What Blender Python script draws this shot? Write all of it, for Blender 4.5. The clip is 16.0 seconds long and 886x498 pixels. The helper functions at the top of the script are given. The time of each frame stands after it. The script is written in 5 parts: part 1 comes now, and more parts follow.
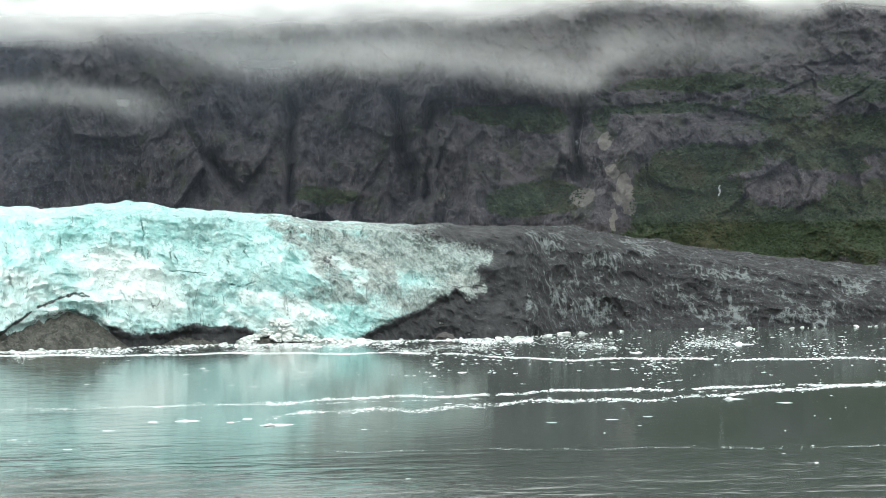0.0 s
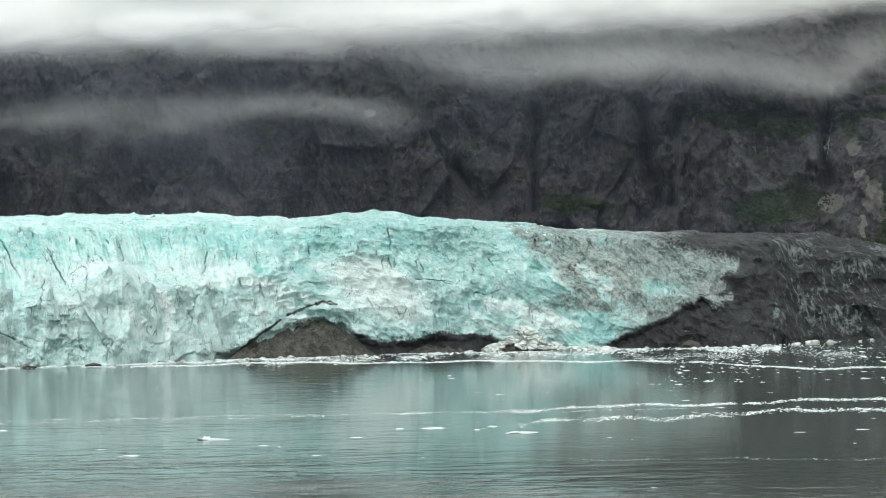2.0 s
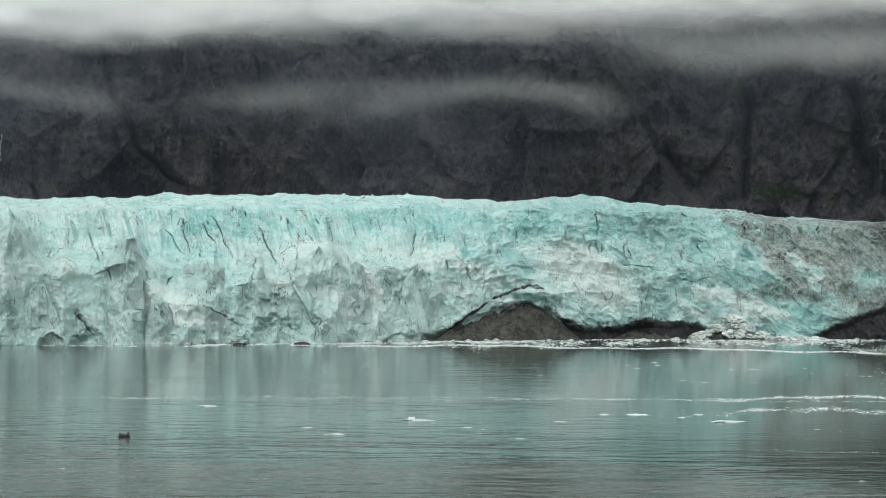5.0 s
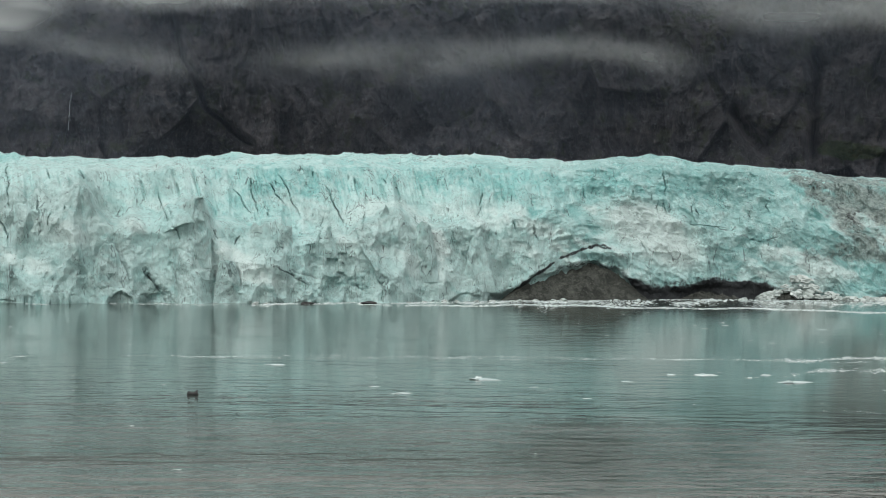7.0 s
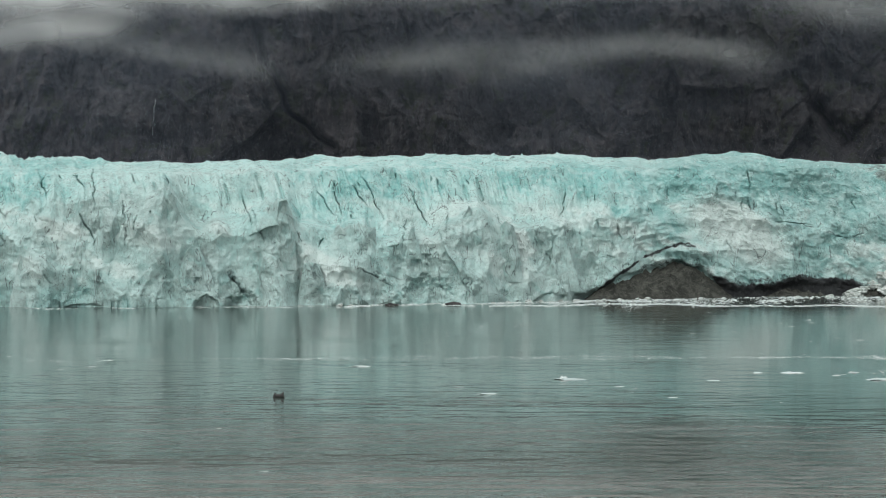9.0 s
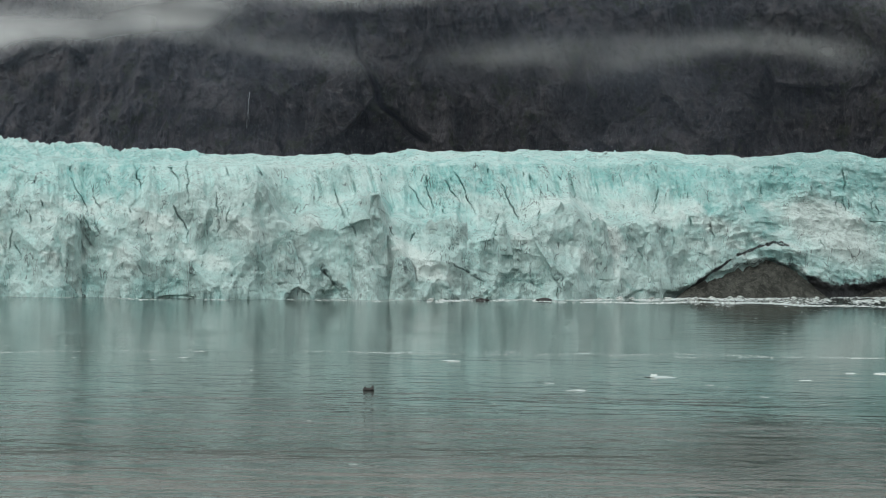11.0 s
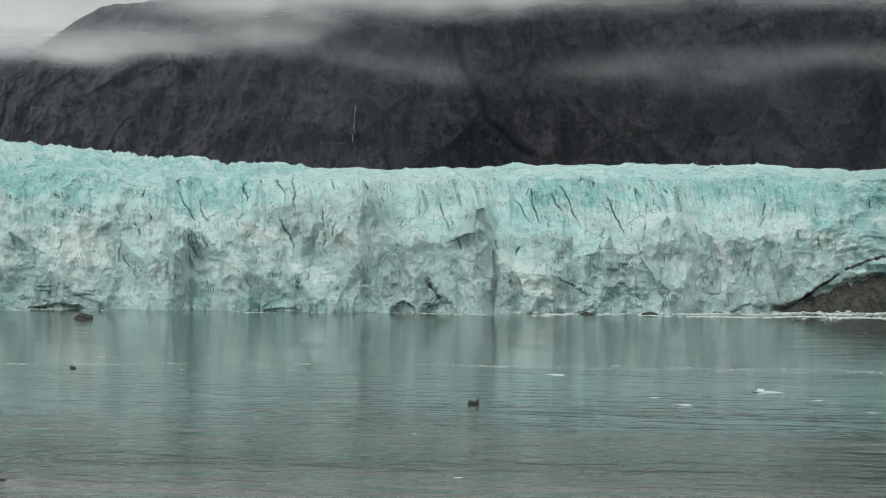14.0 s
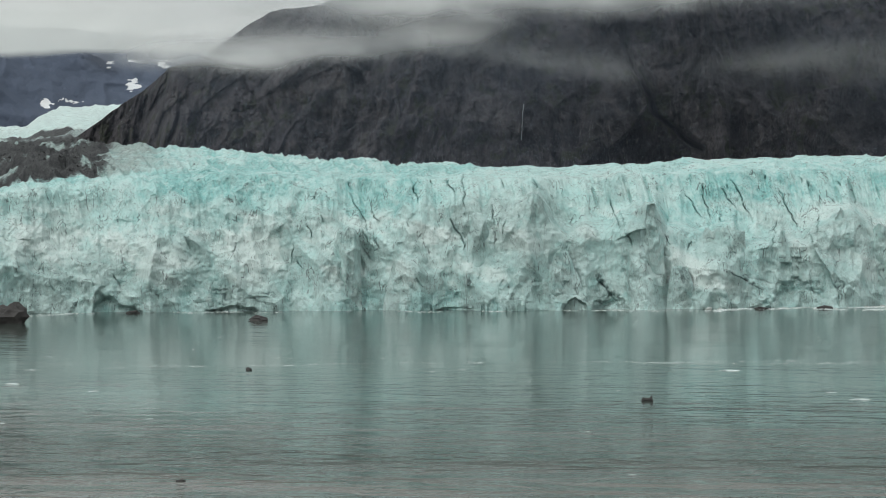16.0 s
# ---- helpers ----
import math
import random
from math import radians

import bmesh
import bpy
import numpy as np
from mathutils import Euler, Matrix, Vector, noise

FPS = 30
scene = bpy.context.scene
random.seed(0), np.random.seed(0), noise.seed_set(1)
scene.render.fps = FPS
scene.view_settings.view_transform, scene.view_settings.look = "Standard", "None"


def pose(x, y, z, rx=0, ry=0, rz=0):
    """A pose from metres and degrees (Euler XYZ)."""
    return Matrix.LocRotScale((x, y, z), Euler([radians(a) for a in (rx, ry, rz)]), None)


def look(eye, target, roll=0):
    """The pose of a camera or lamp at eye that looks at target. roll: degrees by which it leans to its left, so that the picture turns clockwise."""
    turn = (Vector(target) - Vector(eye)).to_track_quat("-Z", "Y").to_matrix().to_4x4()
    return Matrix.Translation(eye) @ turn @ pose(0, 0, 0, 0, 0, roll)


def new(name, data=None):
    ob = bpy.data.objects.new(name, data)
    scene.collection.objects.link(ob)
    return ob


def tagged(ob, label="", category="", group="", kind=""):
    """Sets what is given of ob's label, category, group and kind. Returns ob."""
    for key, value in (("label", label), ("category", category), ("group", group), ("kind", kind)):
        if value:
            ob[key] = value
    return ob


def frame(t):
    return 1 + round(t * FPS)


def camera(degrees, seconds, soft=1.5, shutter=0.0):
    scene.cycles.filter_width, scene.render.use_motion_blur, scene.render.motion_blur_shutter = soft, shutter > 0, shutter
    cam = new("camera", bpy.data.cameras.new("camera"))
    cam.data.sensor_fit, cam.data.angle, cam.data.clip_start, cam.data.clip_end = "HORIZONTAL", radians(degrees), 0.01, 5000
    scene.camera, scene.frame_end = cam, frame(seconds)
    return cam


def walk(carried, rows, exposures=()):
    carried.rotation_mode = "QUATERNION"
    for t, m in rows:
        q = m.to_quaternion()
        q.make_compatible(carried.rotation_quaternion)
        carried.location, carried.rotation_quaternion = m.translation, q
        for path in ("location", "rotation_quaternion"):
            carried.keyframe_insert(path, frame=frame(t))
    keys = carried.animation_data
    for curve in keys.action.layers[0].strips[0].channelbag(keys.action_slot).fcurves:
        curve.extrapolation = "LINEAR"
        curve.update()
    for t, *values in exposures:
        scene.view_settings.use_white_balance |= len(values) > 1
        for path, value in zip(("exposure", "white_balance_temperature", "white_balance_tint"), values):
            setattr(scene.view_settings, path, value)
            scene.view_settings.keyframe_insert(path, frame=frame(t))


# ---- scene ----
# ================= camera and its walk =================
EYE = (0.0, 0.0, 32.0)
cam = camera(24.59, 16.0, 0.9)
# seconds, turn to the right, tilt up, lean (degrees)
TURNS = [
    (0.0, 14.000, 0.600, 0.555), (0.5, 12.486, 0.537, 0.525), (1.0, 10.748, 0.759, 0.595), (1.5, 8.893, 0.884, 0.763),
    (2.0, 7.117, 0.896, 0.666), (2.5, 6.187, 0.960, 0.440), (3.0, 4.972, 0.820, 0.473), (3.5, 3.876, 0.885, 0.098),
    (4.0, 2.913, 0.801, -0.434), (4.5, 2.048, 0.672, -0.458), (5.0, 1.276, 0.464, -0.443), (5.2, 0.996, 0.362, -0.455),
    (7.3, -0.641, -0.798, -0.523), (7.5, -0.597, -0.832, -0.511), (8.0, -0.881, -0.736, -0.094), (8.5, -1.506, -0.596, 0.269),
    (9.0, -2.956, -0.685, 0.153), (9.2, -3.428, -0.694, 0.097), (11.3, -5.810, -0.849, -0.567), (11.5, -6.024, -0.855, -0.575),
    (12.0, -6.614, -0.801, -0.538), (12.5, -7.286, -0.651, -0.414), (13.0, -7.857, -0.550, -0.461), (13.5, -8.234, -0.500, -0.632),
    (14.0, -8.497, -0.473, -0.582), (14.5, -8.994, -0.471, -0.378), (15.0, -10.593, -0.515, -0.009), (15.5, -12.208, -0.516, 0.348),
    (16.0, -13.301, -0.531, 0.467)]
EXPOSURES = [(0.0, 0.30), (1.5, -0.10), (3.5, -0.48), (5.0, -0.66), (9.0, -0.85), (16.0, -0.93)]
walk(cam, [(t, pose(*EYE, 90 + tilt, 0, -turn) @ pose(0, 0, 0, 0, 0, -lean)) for t, turn, tilt, lean in TURNS], EXPOSURES)

# ================= world and light =================
SUN_UP, SUN_TURN = 40.0, 200.0          # the veiled sun stands high behind the ship
world = bpy.data.worlds.new("overcast_sky")
scene.world = world
world.use_nodes = True
wt = world.node_tree
wt.nodes.clear()
sky = wt.nodes.new("ShaderNodeTexSky")
sky.sky_type, sky.sun_disc = "NISHITA", False
sky.sun_elevation, sky.sun_rotation = radians(SUN_UP), radians(SUN_TURN)
sky.air_density, sky.dust_density = 1.0, 4.0
hsv = wt.nodes.new("ShaderNodeHueSaturation")
hsv.inputs["Saturation"].default_value, hsv.inputs["Value"].default_value = 0.25, 0.06
wt.links.new(sky.outputs[0], hsv.inputs["Color"])
tc = wt.nodes.new("ShaderNodeTexCoord")
sep = wt.nodes.new("ShaderNodeSeparateXYZ")
wt.links.new(tc.outputs["Generated"], sep.inputs[0])
# an overcast sky is about three times as bright overhead as at the horizon
mr = wt.nodes.new("ShaderNodeMapRange")
mr.inputs["From Min"].default_value, mr.inputs["From Max"].default_value = 0.0, 1.0
mr.inputs["To Min"].default_value, mr.inputs["To Max"].default_value = 0.92, 1.30
wt.links.new(sep.outputs["Z"], mr.inputs["Value"])
cloudy = wt.nodes.new("ShaderNodeMix")
cloudy.data_type, cloudy.blend_type = "RGBA", "MULTIPLY"
cloudy.inputs["Factor"].default_value = 1.0
cloudy.inputs["A"].default_value = (0.955, 1.0, 0.98, 1)
wt.links.new(mr.outputs[0], cloudy.inputs["B"])
both = wt.nodes.new("ShaderNodeMix")
both.data_type, both.blend_type = "RGBA", "ADD"
both.inputs["Factor"].default_value = 1.0
wt.links.new(cloudy.outputs["Result"], both.inputs["A"])
wt.links.new(hsv.outputs[0], both.inputs["B"])
bg = wt.nodes.new("ShaderNodeBackground")
bg.inputs["Strength"].default_value = 1.0
wt.links.new(both.outputs["Result"], bg.inputs["Color"])
wo = wt.nodes.new("ShaderNodeOutputWorld")
wt.links.new(bg.outputs[0], wo.inputs["Surface"])

sun = new("sun", bpy.data.lights.new("sun", "SUN"))
sun.data.energy, sun.data.angle, sun.data.color = 1.3, radians(25), (0.98, 1.0, 0.96)
sun.matrix_world = look((0, 0, 0), (0.30, 0.72, -0.62))


# ================= noise on arrays =================
def hashed(ix, iy, iz, seed):
    """Random numbers from 0 to 1 at whole places."""
    h = ix.astype(np.uint32) * np.uint32(374761393) + iy.astype(np.uint32) * np.uint32(668265263)
    h = h + iz.astype(np.uint32) * np.uint32(2147483647 - 1013) + np.uint32((seed * 362437 + 1013904223) % 4294967296)
    h = (h ^ (h >> np.uint32(13))) * np.uint32(1274126177)
    h = (h ^ (h >> np.uint32(15))) * np.uint32(2246822519)
    return ((h ^ (h >> np.uint32(16))) & np.uint32(0xFFFFFF)).astype(np.float32) / np.float32(16777216.0)


def vnoise(x, y, z, seed=0):
    """Smooth noise from 0 to 1."""
    fx, fy, fz = np.floor(x), np.floor(y), np.floor(z)
    ix, iy, iz = fx.astype(np.int64), fy.astype(np.int64), fz.astype(np.int64)
    u, v, w = x - fx, y - fy, z - fz
    u, v, w = (k * k * k * (k * (k * 6 - 15) + 10) for k in (u, v, w))
    total = 0
    for a in (0, 1):
        for b in (0, 1):
            for c in (0, 1):
                weight = (u if a else 1 - u) * (v if b else 1 - v) * (w if c else 1 - w)
                total = total + weight * hashed(ix + a, iy + b, iz + c, seed)
    return total


def fbm(x, y, z, octaves=4, seed=0, gain=0.5):
    total, size, norm = 0, 1.0, 0.0
    for k in range(octaves):
        f = 2.03 ** k
        total = total + size * vnoise(x * f, y * f, z * f, seed + k)
        norm += size
        size *= gain
    return total / norm


def ridged(x, y, z, octaves=4, seed=0, gain=0.5):
    total, size, norm = 0, 1.0, 0.0
    for k in range(octaves):
        f = 2.07 ** k
        total = total + size * (1 - np.abs(2 * vnoise(x * f, y * f, z * f, seed + k) - 1)) ** 2
        norm += size
        size *= gain
    return total / norm


def cells(x, y, z, seed=0):
    """The distances to the nearest and the second cell centre, and a random number for the nearest cell."""
    ix, iy, iz = (np.floor(k).astype(np.int64) for k in (x, y, z))
    f1 = np.full(x.shape, 9.0)
    f2 = np.full(x.shape, 9.0)
    own = np.zeros(x.shape)
    for a in (-1, 0, 1):
        for b in (-1, 0, 1):
            for c in (-1, 0, 1):
                jx, jy, jz = ix + a, iy + b, iz + c
                d = np.sqrt((jx + hashed(jx, jy, jz, seed) - x) ** 2 + (jy + hashed(jx, jy, jz, seed + 1) - y) ** 2
                            + (jz + hashed(jx, jy, jz, seed + 2) - z) ** 2)
                near = d < f1
                f2 = np.where(near, f1, np.minimum(f2, d))
                own = np.where(near, hashed(jx, jy, jz, seed + 3), own)
                f1 = np.where(near, d, f1)
    return f1, f2, own


def facets(x, y, z, seed=0):
    """Broken flat faces: each cell is a plane with a tilt and a stand of its own. About -1 to 1."""
    ix, iy, iz = (np.floor(k).astype(np.int64) for k in (x, y, z))
    best = np.full(x.shape, 9.0)
    value = np.zeros(x.shape)
    for a in (-1, 0, 1):
        for b in (-1, 0, 1):
            for c in (-1, 0, 1):
                jx, jy, jz = ix + a, iy + b, iz + c
                dx = x - jx - hashed(jx, jy, jz, seed)
                dy = y - jy - hashed(jx, jy, jz, seed + 1)
                dz = z - jz - hashed(jx, jy, jz, seed + 2)
                d = dx * dx + dy * dy + dz * dz
                near = d < best
                plane = (hashed(jx, jy, jz, seed + 4) - 0.5) * dx * 3 + (hashed(jx, jy, jz, seed + 5) - 0.5) * dz * 2.4 + (hashed(jx, jy, jz, seed + 6) - 0.5) * 0.8
                value = np.where(near, plane, value)
                best = np.where(near, d, best)
    return value


def scoops(x, y, z, seed=0):
    """Shell-shaped breaks with sharp ribs between them, as ice and rock leave where pieces fell off. About -0.6 to 0.6."""
    ix, iy, iz = (np.floor(k).astype(np.int64) for k in (x, y, z))
    value = np.full(x.shape, 9.0)
    for a in (-1, 0, 1):
        for b in (-1, 0, 1):
            for c in (-1, 0, 1):
                jx, jy, jz = ix + a, iy + b, iz + c
                dx = x - jx - hashed(jx, jy, jz, seed)
                dy = y - jy - hashed(jx, jy, jz, seed + 1)
                dz = z - jz - hashed(jx, jy, jz, seed + 2)
                d2 = dx * dx + dy * dy + dz * dz
                bowl = (hashed(jx, jy, jz, seed + 4) - 0.5) * dx * 1.5 + (hashed(jx, jy, jz, seed + 5) - 0.6) * dz * 1.5 + (hashed(jx, jy, jz, seed + 6) - 0.5) * 0.7 + 0.75 * d2
                value = np.minimum(value, bowl)
    return value


def chips(x, y, z, seed=0):
    """Flat broken faces that meet in sharp ribs and hollow corners. About -0.5 to 0.4."""
    ix, iy, iz = (np.floor(k).astype(np.int64) for k in (x, y, z))
    value = np.full(x.shape, 9.0)
    for a in (-1, 0, 1):
        for b in (-1, 0, 1):
            for c in (-1, 0, 1):
                jx, jy, jz = ix + a, iy + b, iz + c
                dx = x - jx - hashed(jx, jy, jz, seed)
                dy = y - jy - hashed(jx, jy, jz, seed + 1)
                dz = z - jz - hashed(jx, jy, jz, seed + 2)
                face = (hashed(jx, jy, jz, seed + 4) - 0.5) * dx * 2.0 + (hashed(jx, jy, jz, seed + 5) - 0.6) * dz * 1.3 + (hashed(jx, jy, jz, seed + 6) - 0.5) * 0.7
                value = np.minimum(value, face + 0.85 * (dx * dx + dy * dy + dz * dz))
    return value


def step(lo, hi, x):
    k = np.clip((x - lo) / (hi - lo), 0, 1)
    return k * k * (3 - 2 * k)


def along(pairs, a):
    xs, ys = zip(*pairs)
    return np.interp(a, xs, ys)


def soft_along(pairs, a, width):
    """A profile with its corners rounded over the given width."""
    return sum(along(pairs, a + width * k) for k in (-0.5, -0.25, 0.0, 0.25, 0.5)) / 5


def from_segment(x, y, p, q):
    """The distance from the segment p-q in a plane."""
    dx, dy = q[0] - p[0], q[1] - p[1]
    k = np.clip(((x - p[0]) * dx + (y - p[1]) * dy) / (dx * dx + dy * dy), 0, 1)
    return np.hypot(x - p[0] - k * dx, y - p[1] - k * dy)


# ================= mesh helpers =================
def polar(az, r, z):
    """World points from the bearing (degrees to the right of north), the distance and the height."""
    t = np.radians(az)
    return np.stack([r * np.sin(t), r * np.cos(t), z + 0 * r], -1)


def grid_mesh(name, points, attributes=None, smooth=True):
    """A mesh from a grid of points (rows x columns x 3), with point attributes."""
    rows, cols = points.shape[:2]
    i = np.arange(rows * cols, dtype=np.int32).reshape(rows, cols)
    quads = np.stack([i[:-1, :-1], i[:-1, 1:], i[1:, 1:], i[1:, :-1]], -1).reshape(-1, 4)
    return raw_mesh(name, points.reshape(-1, 3), quads, attributes, smooth)


def raw_mesh(name, verts, faces, attributes=None, smooth=False):
    """A mesh from arrays: faces all have the same number of corners."""
    me = bpy.data.meshes.new(name)
    n = faces.shape[1]
    me.vertices.add(len(verts))
    me.vertices.foreach_set("co", np.ascontiguousarray(verts, dtype=np.float32).ravel())
    me.loops.add(faces.size)
    me.loops.foreach_set("vertex_index", np.ascontiguousarray(faces, dtype=np.int32).ravel())
    me.polygons.add(len(faces))
    me.polygons.foreach_set("loop_start", np.arange(0, faces.size, n, dtype=np.int32))
    me.polygons.foreach_set("use_smooth", np.full(len(faces), smooth, dtype=bool))
    me.update(calc_edges=True)
    for key, values in (attributes or {}).items():
        at = me.attributes.new(key, "FLOAT", "POINT")
        at.data.foreach_set("value", np.ascontiguousarray(values, dtype=np.float32).ravel())
    return me


def thing(name, label, category, group="", kind="", mesh=None, material=None):
    ob = new(name, mesh)
    if mesh and material and not mesh.materials:
        mesh.materials.append(material)
    return tagged(ob, label, category, group, kind)


def part(name, mesh, material, parent, label="", kind=""):
    ob = new(name, mesh)
    if material and not mesh.materials:
        mesh.materials.append(material)
    ob.parent = parent
    return tagged(ob, label, "", "", kind)


# ================= materials =================
class Nodes:
    """A short way to write node materials."""

    def __init__(self, name):
        self.mat = bpy.data.materials.new(name)
        self.mat.use_nodes = True
        self.tree = self.mat.node_tree
        self.tree.nodes.clear()
        self.out = self.add("ShaderNodeOutputMaterial")
        self.place = self.add("ShaderNodeNewGeometry").outputs["Position"]

    def add(self, kind, **values):
        node = self.tree.nodes.new(kind)
        for key, value in values.items():
            self.put(node.inputs[key.replace("_", " ")], value)
        return node

    def put(self, socket, value):
        if isinstance(value, bpy.types.NodeSocket):
            self.tree.links.new(value, socket)
        elif isinstance(value, tuple) and socket.type == "RGBA" and len(value) == 3:
            socket.default_value = (*value, 1)
        else:
            socket.default_value = value

    def scaled(self, sx, sy, sz, place=None):
        m = self.add("ShaderNodeMapping")
        self.put(m.inputs["Vector"], place or self.place)
        m.inputs["Scale"].default_value = (sx, sy, sz)
        return m.outputs[0]

    def noise(self, size, detail=4.0, rough=0.55, place=None, twist=0.0):
        n = self.add("ShaderNodeTexNoise", Scale=1.0 / size, Detail=detail, Roughness=rough, Distortion=twist)
        self.put(n.inputs["Vector"], place or self.place)
        return n.outputs["Fac"]

    def cracks(self, size, place=None):
        n = self.add("ShaderNodeTexVoronoi", Scale=1.0 / size)
        n.feature = "DISTANCE_TO_EDGE"
        self.put(n.inputs["Vector"], place or self.place)
        return n.outputs["Distance"]

    def attr(self, name):
        n = self.add("ShaderNodeAttribute")
        n.attribute_name = name
        return n.outputs["Fac"]

    def ramp(self, value, lo, hi, to_lo=0.0, to_hi=1.0):
        n = self.add("ShaderNodeMapRange")
        n.interpolation_type = "SMOOTHSTEP"
        for key, v in (("Value", value), ("From Min", lo), ("From Max", hi), ("To Min", to_lo), ("To Max", to_hi)):
            self.put(n.inputs[key], v)
        return n.outputs[0]

    def math(self, op, a, b=0.0):
        n = self.add("ShaderNodeMath")
        n.operation = op
        self.put(n.inputs[0], a)
        self.put(n.inputs[1], b)
        return n.outputs[0]

    def mix(self, fac, a, b, blend="MIX"):
        n = self.add("ShaderNodeMix")
        n.data_type, n.blend_type = "RGBA", blend
        self.put(n.inputs["Factor"], fac)
        self.put(n.inputs["A"], a)
        self.put(n.inputs["B"], b)
        return n.outputs["Result"]

    def bump(self, height, strength, distance, normal=None):
        n = self.add("ShaderNodeBump", Strength=strength, Distance=distance, Height=height)
        if normal:
            self.put(n.inputs["Normal"], normal)
        return n.outputs[0]

    def surface(self, **values):
        b = self.add("ShaderNodeBsdfPrincipled", **values)
        self.tree.links.new(b.outputs[0], self.out.inputs["Surface"])
        return self.mat


def ice_material():
    n = Nodes("glacier_ice")
    blue, white, dirt, fold = n.attr("blue"), n.attr("white"), n.attr("dirt"), n.attr("fold")
    fine = n.noise(1.3, 6, 0.68)
    mid = n.noise(6.0, 6, 0.62, None, 0.6)
    wide = n.noise(13.0, 5, 0.6, n.scaled(1, 1, 1.4), 0.8)
    tone = n.math("ADD", blue, n.math("MULTIPLY", n.math("SUBTRACT", mid, 0.5), 1.7))
    tone = n.math("ADD", tone, n.math("MULTIPLY", n.math("SUBTRACT", fine, 0.5), 0.7))
    col = n.mix(n.ramp(tone, -0.1, 0.5), (0.53, 0.695, 0.675), (0.58, 0.825, 0.805))
    col = n.mix(n.ramp(tone, 0.55, 1.25), col, (0.33, 0.66, 0.645))
    col = n.mix(n.attr("grey"), col, n.mix(n.ramp(mid, 0.36, 0.64), (0.305, 0.42, 0.405), (0.475, 0.62, 0.605)))
    col = n.mix(n.math("MULTIPLY", n.ramp(wide, 0.50, 0.62), 0.55), col, (0.70, 0.885, 0.87))
    col = n.mix(n.math("MULTIPLY", n.ramp(wide, 0.46, 0.36), 0.55), col, (0.34, 0.575, 0.56))
    # white, bruised and snowy patches
    w = n.math("ADD", white, n.math("MULTIPLY", n.ramp(fine, 0.54, 0.72), 0.28))
    w = n.math("ADD", w, n.math("MULTIPLY", n.math("SUBTRACT", mid, 0.5), n.math("MULTIPLY", white, 1.6)))
    col = n.mix(n.ramp(w, 0.0, 1.0), col, (0.76, 0.885, 0.865))
    # strokes of foliation: along the folds on one side, upright and leaning on the other
    flow = n.add("ShaderNodeCombineXYZ", X=n.attr("fu"), Y=n.attr("fv"), Z=0.0).outputs[0]
    s1 = n.noise(1.0, 5, 0.70, n.scaled(0.34, 0.75, 1, flow), 2.2)
    s2 = n.noise(1.7, 5, 0.70, n.scaled(0.8, 0.8, 0.32), 0.9)
    stroke = n.math("ADD", n.math("MULTIPLY", s1, fold), n.math("MULTIPLY", s2, n.math("SUBTRACT", 1.0, fold)))
    deep = n.math("ADD", 0.38, n.math("MULTIPLY", fold, 0.26))
    col = n.mix(n.math("MULTIPLY", n.ramp(stroke, 0.53, 0.66), deep), col, (0.17, 0.25, 0.245))
    col = n.mix(n.math("MULTIPLY", n.ramp(stroke, 0.47, 0.34), deep), col, (0.76, 0.92, 0.90))
    col = n.mix(n.math("MULTIPLY", n.math("MULTIPLY", fold, n.ramp(white, 0.05, 0.5, 0.5, 0.0)), n.ramp(mid, 0.34, 0.58)), col, (0.25, 0.49, 0.48))
    speck = n.noise(1.0, 4, 0.7, n.scaled(1, 1, 0.8), 0.8)
    col = n.mix(n.math("MULTIPLY", n.ramp(speck, 0.55, 0.67), 0.32), col, (0.16, 0.235, 0.23))
    col = n.mix(n.math("MULTIPLY", n.ramp(speck, 0.45, 0.35), 0.26), col, (0.80, 0.94, 0.92))
    silt = n.math("ADD", n.attr("silt"), n.math("MULTIPLY", n.math("SUBTRACT", fine, 0.5), n.math("MULTIPLY", n.attr("silt"), 2.2)))
    col = n.mix(n.math("MULTIPLY", n.ramp(silt, 0.12, 0.95), 0.80), col, n.mix(n.ramp(n.noise(2.2, 6, 0.7, None, 0.8), 0.40, 0.62), (0.34, 0.38, 0.355), (0.105, 0.115, 0.108)))
    # thin dark hair cracks: mostly upright in the wall, in all directions below
    seam = n.math("ABSOLUTE", n.math("SUBTRACT", n.noise(5.5, 3, 0.5, n.scaled(1, 1, 0.22), 0.6), 0.5))
    seam2 = n.math("ABSOLUTE", n.math("SUBTRACT", n.noise(4.5, 4, 0.6, None, 1.2), 0.5))
    here = n.ramp(n.noise(9, 3, 0.5), 0.50, 0.58)
    there = n.ramp(n.noise(11, 3, 0.5, n.scaled(1, 1.3, 0.8)), 0.50, 0.58)
    line = n.math("MAXIMUM", n.math("MULTIPLY", n.ramp(seam, 0.016, 0.0), here), n.math("MULTIPLY", n.ramp(seam2, 0.012, 0.0), there))
    col = n.mix(n.math("MULTIPLY", line, 0.85), col, (0.10, 0.135, 0.135))
    # shade inside cracks, slots and seams, put into the colour
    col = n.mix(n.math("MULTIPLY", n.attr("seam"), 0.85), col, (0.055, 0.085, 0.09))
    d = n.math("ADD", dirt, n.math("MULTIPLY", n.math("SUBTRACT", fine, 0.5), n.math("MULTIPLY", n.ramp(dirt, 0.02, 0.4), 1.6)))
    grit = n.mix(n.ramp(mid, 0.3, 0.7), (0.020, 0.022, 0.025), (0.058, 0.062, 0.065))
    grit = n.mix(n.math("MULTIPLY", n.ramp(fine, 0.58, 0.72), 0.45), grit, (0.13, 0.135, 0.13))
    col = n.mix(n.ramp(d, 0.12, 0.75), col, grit)
